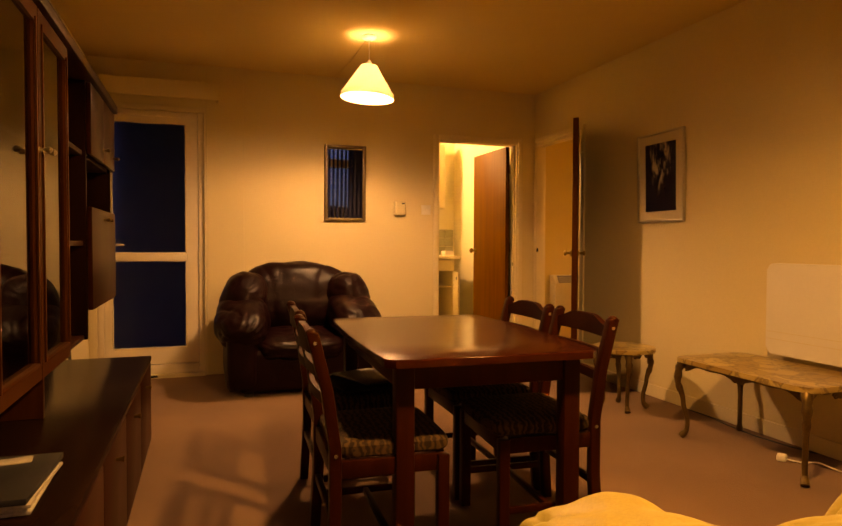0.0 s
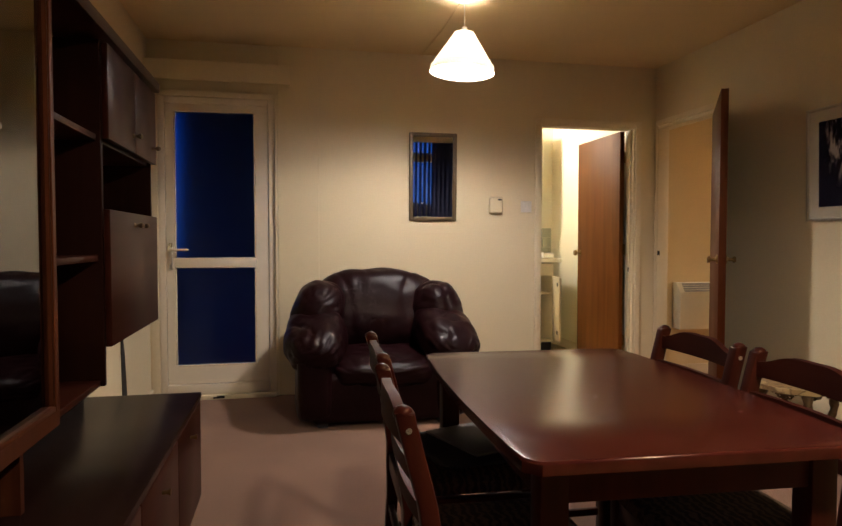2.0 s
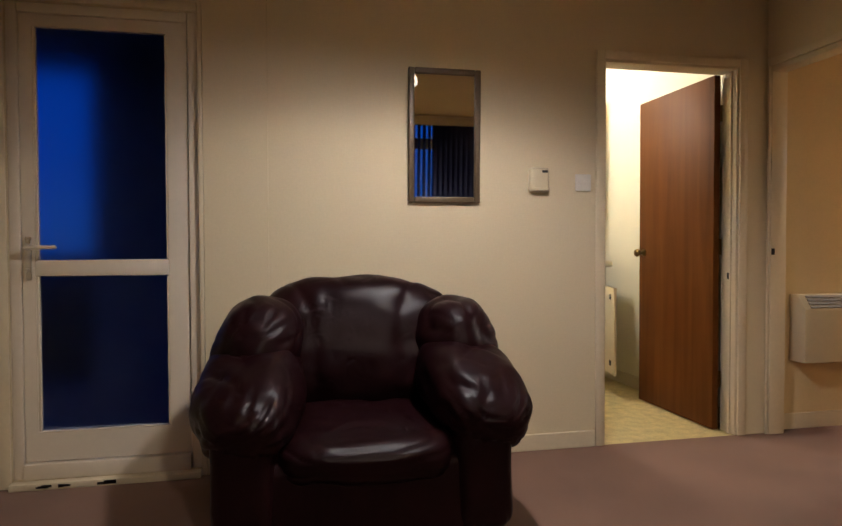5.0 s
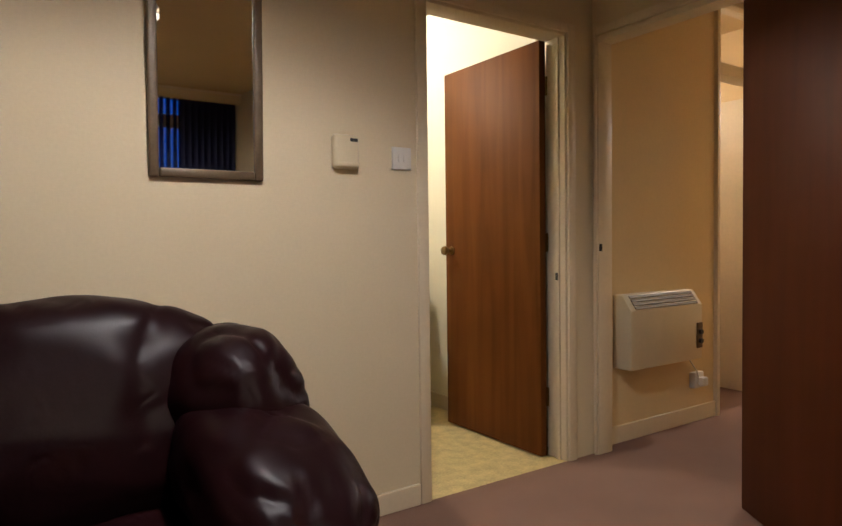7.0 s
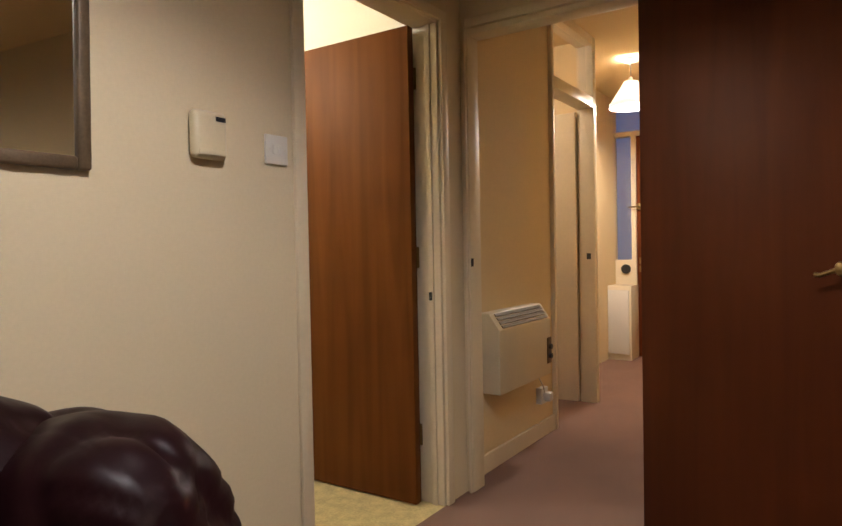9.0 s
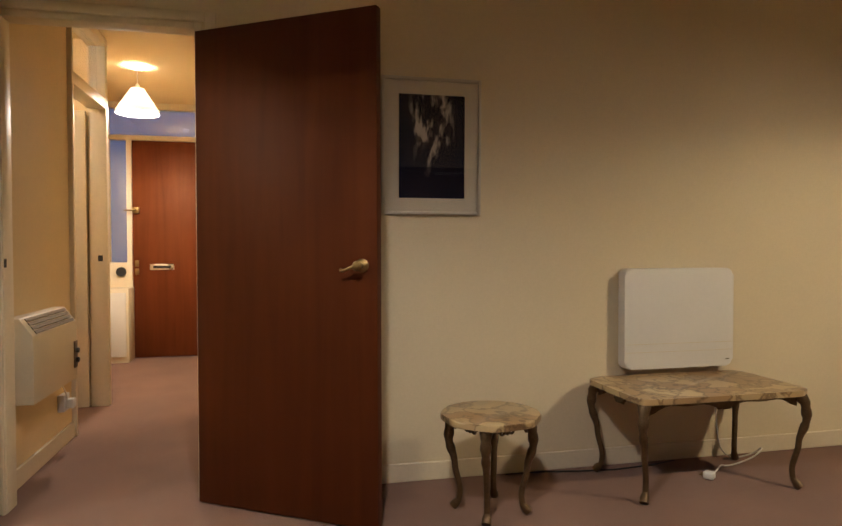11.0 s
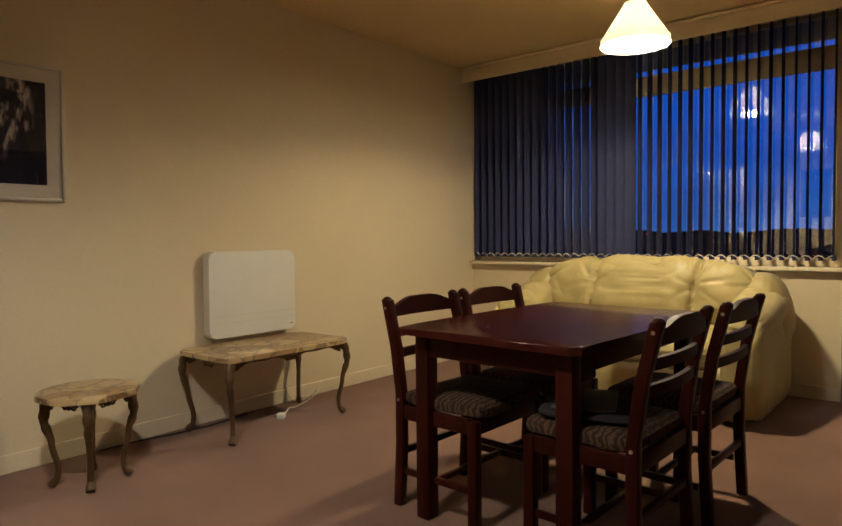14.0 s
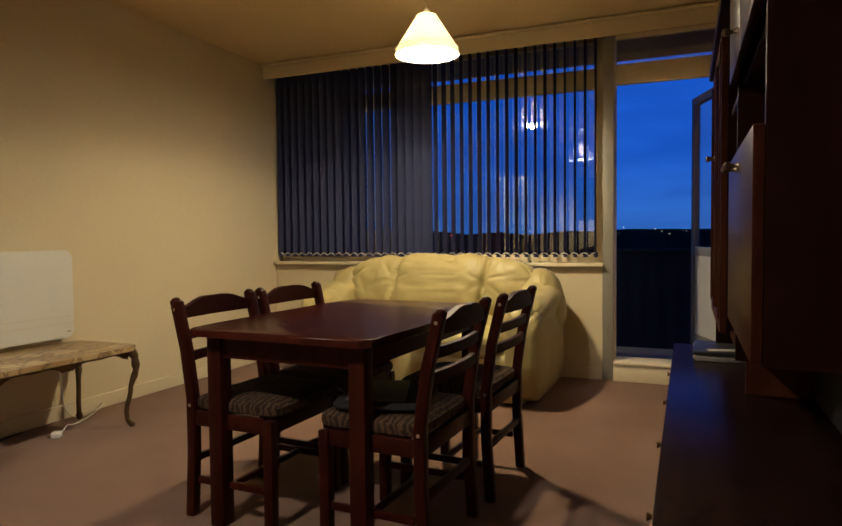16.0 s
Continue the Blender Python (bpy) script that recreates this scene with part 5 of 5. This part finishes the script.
    for nm, a in (("seat_rail", (0.055, 0.364, -w - 0.012, -w + 0.012, 0.345, 0.40)), ("seat_rail", (0.055, 0.364, w - 0.012, w + 0.012, 0.345, 0.40)), ("seat_rail", (0.372, 0.396, -w + 0.0192, w - 0.0192, 0.345, 0.40)), ("seat_rail", (0.022, 0.046, -w + 0.0192, w - 0.0192, 0.345, 0.40)),
                  ("stretcher", (0.055, 0.364, -w - 0.009, -w + 0.009, 0.13, 0.155)), ("stretcher", (0.055, 0.364, w - 0.009, w + 0.009, 0.13, 0.155)), ("stretcher", (0.20, 0.22, -w + 0.0095, w - 0.0095, 0.132, 0.153)), ("stretcher", (0.02, 0.04, -w + 0.0192, w - 0.0192, 0.20, 0.225))):
        part(nm, B(*a, bev=0.003), "cherry", ch)
    bm = bmesh.new()
    puff(bm, (0.225, 0, 0.425), (0.195, 0.212, 0.036), 0.22, 0.55, fold=0.003, nu=40, nv=14)
    part("seat_pad", bm, "weave", ch, "dark zigzag woven seat pad")
    return ch


lab = "cherry-stained ladder-back dining chair with zigzag seat"
first = dining_chair(pose(3.088, -2.806, 0, 0, 0, 178), lab + " pushed under the table")
tagged(copy_thing(first, pose(3.070, -3.295, 0, 0, 0, 176)), lab + " pushed under the table")
tagged(copy_thing(first, pose(2.087, -2.765, 0, 0, 0, -2.5)), lab + " holding a dark folded cloth")
tagged(copy_thing(first, pose(2.046, -3.322, 0, 0, 0, -2.5)), lab + " beside the wall unit")
bm = bmesh.new()
puff(bm, (0, 0, 0.013), (0.16, 0.18, 0.013), 0.3, 0.6, fold=0.007, seed=3, nu=36, nv=12)
solo("folded_cloth", bm, "cloth", "dark folded cloth lying on a chair seat", "cloth", smooth="all", m=pose(2.34, -2.77, 0.462, 0, 0, 12))
solo("booklet", B(-0.10, 0.10, -0.14, 0.14, 0, 0.008, bev=0.002), "booklet", "grey booklet lying on a dark cloth", "booklet", m=pose(2.37, -2.76, 0.4885, 0, 0, 20))

# ---- brown armchair ----
ac = thing("armchair", "oxblood brown leather armchair with plump rolled arms", "armchair", pose(2.352, -0.53, 0, 0, 0, -1.0) @ Matrix.Diagonal((1.02, 1, 1, 1)))
part("base", B(-0.43, 0.43, -0.41, 0.38, 0.03, 0.33, bev=0.04, seg=4), "brown", ac)
for sx in (-1, 1):
    bm = bmesh.new()
    puff(bm, (sx * 0.405, -0.02, 0.27), (0.115, 0.43, 0.25), 0.35, 0.4, fold=0.008, seed=sx + 2)
    part("side_panel", bm, "brown", ac, smooth="all")
    bm = bmesh.new()
    puff(bm, (sx * 0.395 + 0.018 * (sx > 0), -0.16, 0.52), (0.185, 0.33, 0.145), 0.72, 0.8, (18, sx * 8, sx * 6), fold=0.018, seed=5 + sx)
    part("arm_pad", bm, "brown", ac, "puffed creased leather arm pad", smooth="all")
    bm = bmesh.new()
    puff(bm, (sx * 0.37 + 0.028 * (sx > 0), 0.10, 0.625), (0.172, 0.265, 0.225), 0.8, 0.85, (-14, sx * -14, sx * 10), fold=0.014, seed=8 + sx)
    part("shoulder_cushion", bm, "brown", ac, smooth="all")
    part("foot", B(sx * 0.36 - 0.03, sx * 0.36 + 0.03, -0.36, -0.30, 0.0, 0.0295), "black", ac)
    part("foot", B(sx * 0.36 - 0.03, sx * 0.36 + 0.03, 0.28, 0.34, 0.0, 0.0295), "black", ac)
bm = bmesh.new()
puff(bm, (0, -0.10, 0.335), (0.315, 0.36, 0.095), 0.4, 0.6, (3, 0, 0), fold=0.014, seed=1)
part("seat_cushion", bm, "brown", ac, smooth="all")
bm = bmesh.new()
puff(bm, (0.01, 0.17, 0.642), (0.48, 0.185, 0.288), 0.68, 0.85, (-13, 0, 0), fold=0.012, seed=4, pleats=(-0.93, 0.93), nu=180, nv=80)
part("back_cushion", bm, "brown", ac, smooth="all")
bm = bmesh.new()
puff(bm, (0, 0.33, 0.50), (0.40, 0.10, 0.36), 0.4, 0.5, (-5, 0, 0), fold=0.006, seed=6)
part("back_shell", bm, "brown", ac, smooth="all")

# ---- cream sofa ----
sf = thing("sofa", "cream leather two-seat sofa with gathered back cushions", "sofa", pose(3.02, -4.87, 0, 0, 0, 180) @ Matrix.Diagonal((0.93, 1, 1, 1)))
part("base", B(-0.82, 0.82, -0.42, 0.40, 0.02, 0.31, bev=0.04, seg=4), "cream", sf)
for sx in (-1, 1):
    bm = bmesh.new()
    puff(bm, (sx * 0.80, -0.02, 0.31), (0.125, 0.45, 0.29), 0.32, 0.42, fold=0.008, seed=12 + sx)
    part("side_panel", bm, "cream", sf, smooth="all")
    bm = bmesh.new()
    puff(bm, (sx * 0.79, -0.03, 0.58), (0.155, 0.42, 0.125), 0.7, 0.8, (10, sx * 8, 0), fold=0.018, seed=15 + sx)
    part("arm_pad", bm, "cream", sf, smooth="all")
    bm = bmesh.new()
    puff(bm, (sx * 0.795, 0.22, 0.585), (0.15, 0.22, 0.225), 0.8, 0.8, (-10, sx * -14, sx * 6), fold=0.008, seed=18 + sx)
    part("shoulder_cushion", bm, "cream", sf, smooth="all")
    bm = bmesh.new()
    puff(bm, (sx * 0.335, -0.12, 0.385), (0.335, 0.37, 0.105), 0.4, 0.6, (3, 0, 0), fold=0.014, seed=21 + sx)
    part("seat_cushion", bm, "cream", sf, smooth="all")
    part("foot", B(sx * 0.7 - 0.03, sx * 0.7 + 0.03, -0.36, -0.30, 0.0, 0.0195), "black", sf)
    part("foot", B(sx * 0.7 - 0.03, sx * 0.7 + 0.03, 0.28, 0.34, 0.0, 0.0195), "black", sf)
bm = bmesh.new()
puff(bm, (0, 0.185, 0.67), (0.80, 0.18, 0.240), 0.42, 0.74, (-12, 0, 0), fold=0.012, seed=31, pleats=(-0.97, -0.42, 0.12, 0.49, 0.97), nu=340, nv=90)
part("back_cushion", bm, "cream", sf, "gathered cream leather back cushion", smooth="all")
bm = bmesh.new()
puff(bm, (0, 0.34, 0.47), (0.80, 0.11, 0.40), 0.3, 0.45, (-4, 0, 0), fold=0.006, seed=26)
part("back_shell", bm, "cream", sf, smooth="all")


# ---- marble topped tables ----
BOW = ((0, 0.004), (0.10, 0.024), (0.24, 0.028), (0.52, 0.002), (0.82, -0.020), (0.92, -0.016), (1.0001, 0.010))


def cabriole(x, y, dx, dy, top):
    """A curved leg that bows outwards along (dx, dy)."""
    bm = bmesh.new()
    pts, rad = [], []
    for k in range(25):
        t = k / 24
        a = max(k for k in range(6) if BOW[k][0] <= t)
        f = (t - BOW[a][0]) / (BOW[a + 1][0] - BOW[a][0])
        f = f * f * (3 - 2 * f)
        o = BOW[a][1] * (1 - f) + BOW[a + 1][1] * f
        pts.append((x + dx * o, y + dy * o, top * (1 - t) + 0.010 * t))
        rad.append(0.025 - 0.024 * min(t, 0.5) + (0.006 if t > 0.92 else 0) + 0.003 * math.sin(t * 40) * (t < 0.4))
    sweep(bm, pts, rad, 10)
    return bm


def scroll(parent, p, q, z):
    """Ornate cast apron between two legs."""
    p, q = Vector(p), Vector(q)
    bm = bmesh.new()
    n = 28
    d = (q - p).normalized()
    side = Vector((-d.y, d.x)) * 0.006
    cols = []
    for k in range(n + 1):
        u = k / n
        drop = 0.017 + 0.024 * math.exp(-((u - 0.5) / 0.09) ** 2) + 0.030 * math.exp(-(u / 0.07) ** 2) + 0.030 * math.exp(-((1 - u) / 0.07) ** 2) + 0.003 * math.cos(8 * math.pi * u)
        at = p.lerp(q, u)
        cols.append([bm.verts.new((at.x + e * side.x, at.y + e * side.y, h)) for e, h in ((1, z), (1, z - drop), (-1, z - drop), (-1, z))])
    for f, g in zip(cols, cols[1:]):
        for k in range(4):
            bm.faces.new((f[k], g[k], g[(k + 1) % 4], f[(k + 1) % 4]))
    bm.faces.new(cols[0])
    bm.faces.new(cols[-1][::-1])
    part("apron", bm, "bronze", parent)
    mid = (p + q) / 2
    for s in (-1, 1):
        bm = bmesh.new()
        sweep(bm, [(mid.x + d.x * s * (0.026 + 0.018 * (1 - k / 18) * math.cos(k * 0.62)), mid.y + d.y * s * (0.026 + 0.018 * (1 - k / 18) * math.cos(k * 0.62)), z - 0.03 + 0.018 * (1 - k / 18) * math.sin(k * 0.62)) for k in range(16)], 0.005, 8)
        part("rosette", bm, "bronze", parent)


ct = thing("coffee_table", "rectangular onyx marble coffee table on bronzed cabriole legs", "table", pose(4.405, -2.98, 0, 0, 0, 0))
bm = bmesh.new()
hx, hy = 0.245, 0.425
out = []
for k in range(72):
    a = 2 * math.pi * k / 72
    x, y = math.copysign(abs(math.cos(a)) ** 0.2, math.cos(a)) * hx, math.copysign(abs(math.sin(a)) ** 0.2, math.sin(a)) * hy
    w = 1 + 0.012 * math.sin(6 * a)
    out.append((x * w, y * w))
slab(bm, out, 0.425, 0.45, 0.007)
part("tabletop", bm, "marble", ct, "veined brown and cream onyx top")
for sx in (-1, 1):
    for sy in (-1, 1):
        part("leg", cabriole(sx * (hx - 0.045), sy * (hy - 0.045), sx * 0.8, sy * 0.8, 0.4245), "bronze", ct)
for sx in (-1, 1):
    scroll(ct, (sx * (hx - 0.045), -hy + 0.06), (sx * (hx - 0.045), hy - 0.06), 0.424)
for sy in (-1, 1):
    scroll(ct, (-hx + 0.06, sy * (hy - 0.045)), (hx - 0.06, sy * (hy - 0.045)), 0.424)

st = thing("side_table", "small round onyx marble side table on bronzed legs", "table", pose(4.287, -1.95, 0, 0, 0, 20))
bm = bmesh.new()
slab(bm, [((0.20 + 0.004 * math.sin(8 * a)) * math.cos(a), (0.20 + 0.004 * math.sin(8 * a)) * math.sin(a)) for a in [2 * math.pi * k / 64 for k in range(64)]], 0.382, 0.407, 0.007)
part("tabletop", bm, "marble", st, "veined brown and cream onyx top")
ends = []
for k in range(4):
    a = math.pi / 2 * k + math.pi / 4
    part("leg", cabriole(0.145 * math.cos(a), 0.145 * math.sin(a), math.cos(a), math.sin(a), 0.3815), "bronze", st)
    ends.append((0.145 * math.cos(a), 0.145 * math.sin(a)))
for k in range(4):
    scroll(st, ends[k], ends[(k + 1) % 4], 0.381)

# heater flex and plug
pg = thing("mains_plug", "white mains plug lying on the carpet", "plug", pose(4.405, -3.062, 0.0, 0, 0, 35))
part("body", B(-0.024, 0.024, -0.022, 0.022, 0.0, 0.034, bev=0.009, seg=3), "white", pg)
for y in (-0.011, 0.011):
    part("pin", B(0.0245, 0.042, y - 0.002, y + 0.002, 0.012, 0.018), "brass", pg)
bm = bmesh.new()
pts = [(4.42, -3.08, 0.012), (4.46, -3.14, 0.006), (4.49, -3.19, 0.03), (4.52, -3.24, 0.006), (4.54, -3.32, 0.005), (4.50, -3.40, 0.05), (4.53, -3.47, 0.09), (4.58, -3.44, 0.03), (4.61, -3.34, 0.005), (4.65, -3.30, 0.05), (4.662, -3.29, 0.25), (4.665, -3.28, 0.46)]
sm = []
for a, b in zip(pts, pts[1:]):
    sm += [Vector(a).lerp(Vector(b), k / 4) for k in range(4)]
for _ in range(3):
    sm = [sm[0]] + [(p + q + r) / 3 for p, q, r in zip(sm, sm[1:], sm[2:])] + [sm[-1]]
sweep(bm, sm, 0.0035, 8)
solo("heater_flex", bm, "cable", "loose white flex hanging from the panel heater", "cable")
bm = bmesh.new()
sweep(bm, [(4.655, -2.15, 0.006), (4.65, -2.35, 0.006), (4.62, -2.5, 0.006), (4.60, -2.7, 0.006), (4.62, -2.9, 0.006), (4.655, -3.05, 0.006)], 0.004, 8)
solo("floor_cable", bm, "black", "thin dark cable lying along the skirting board", "cable")
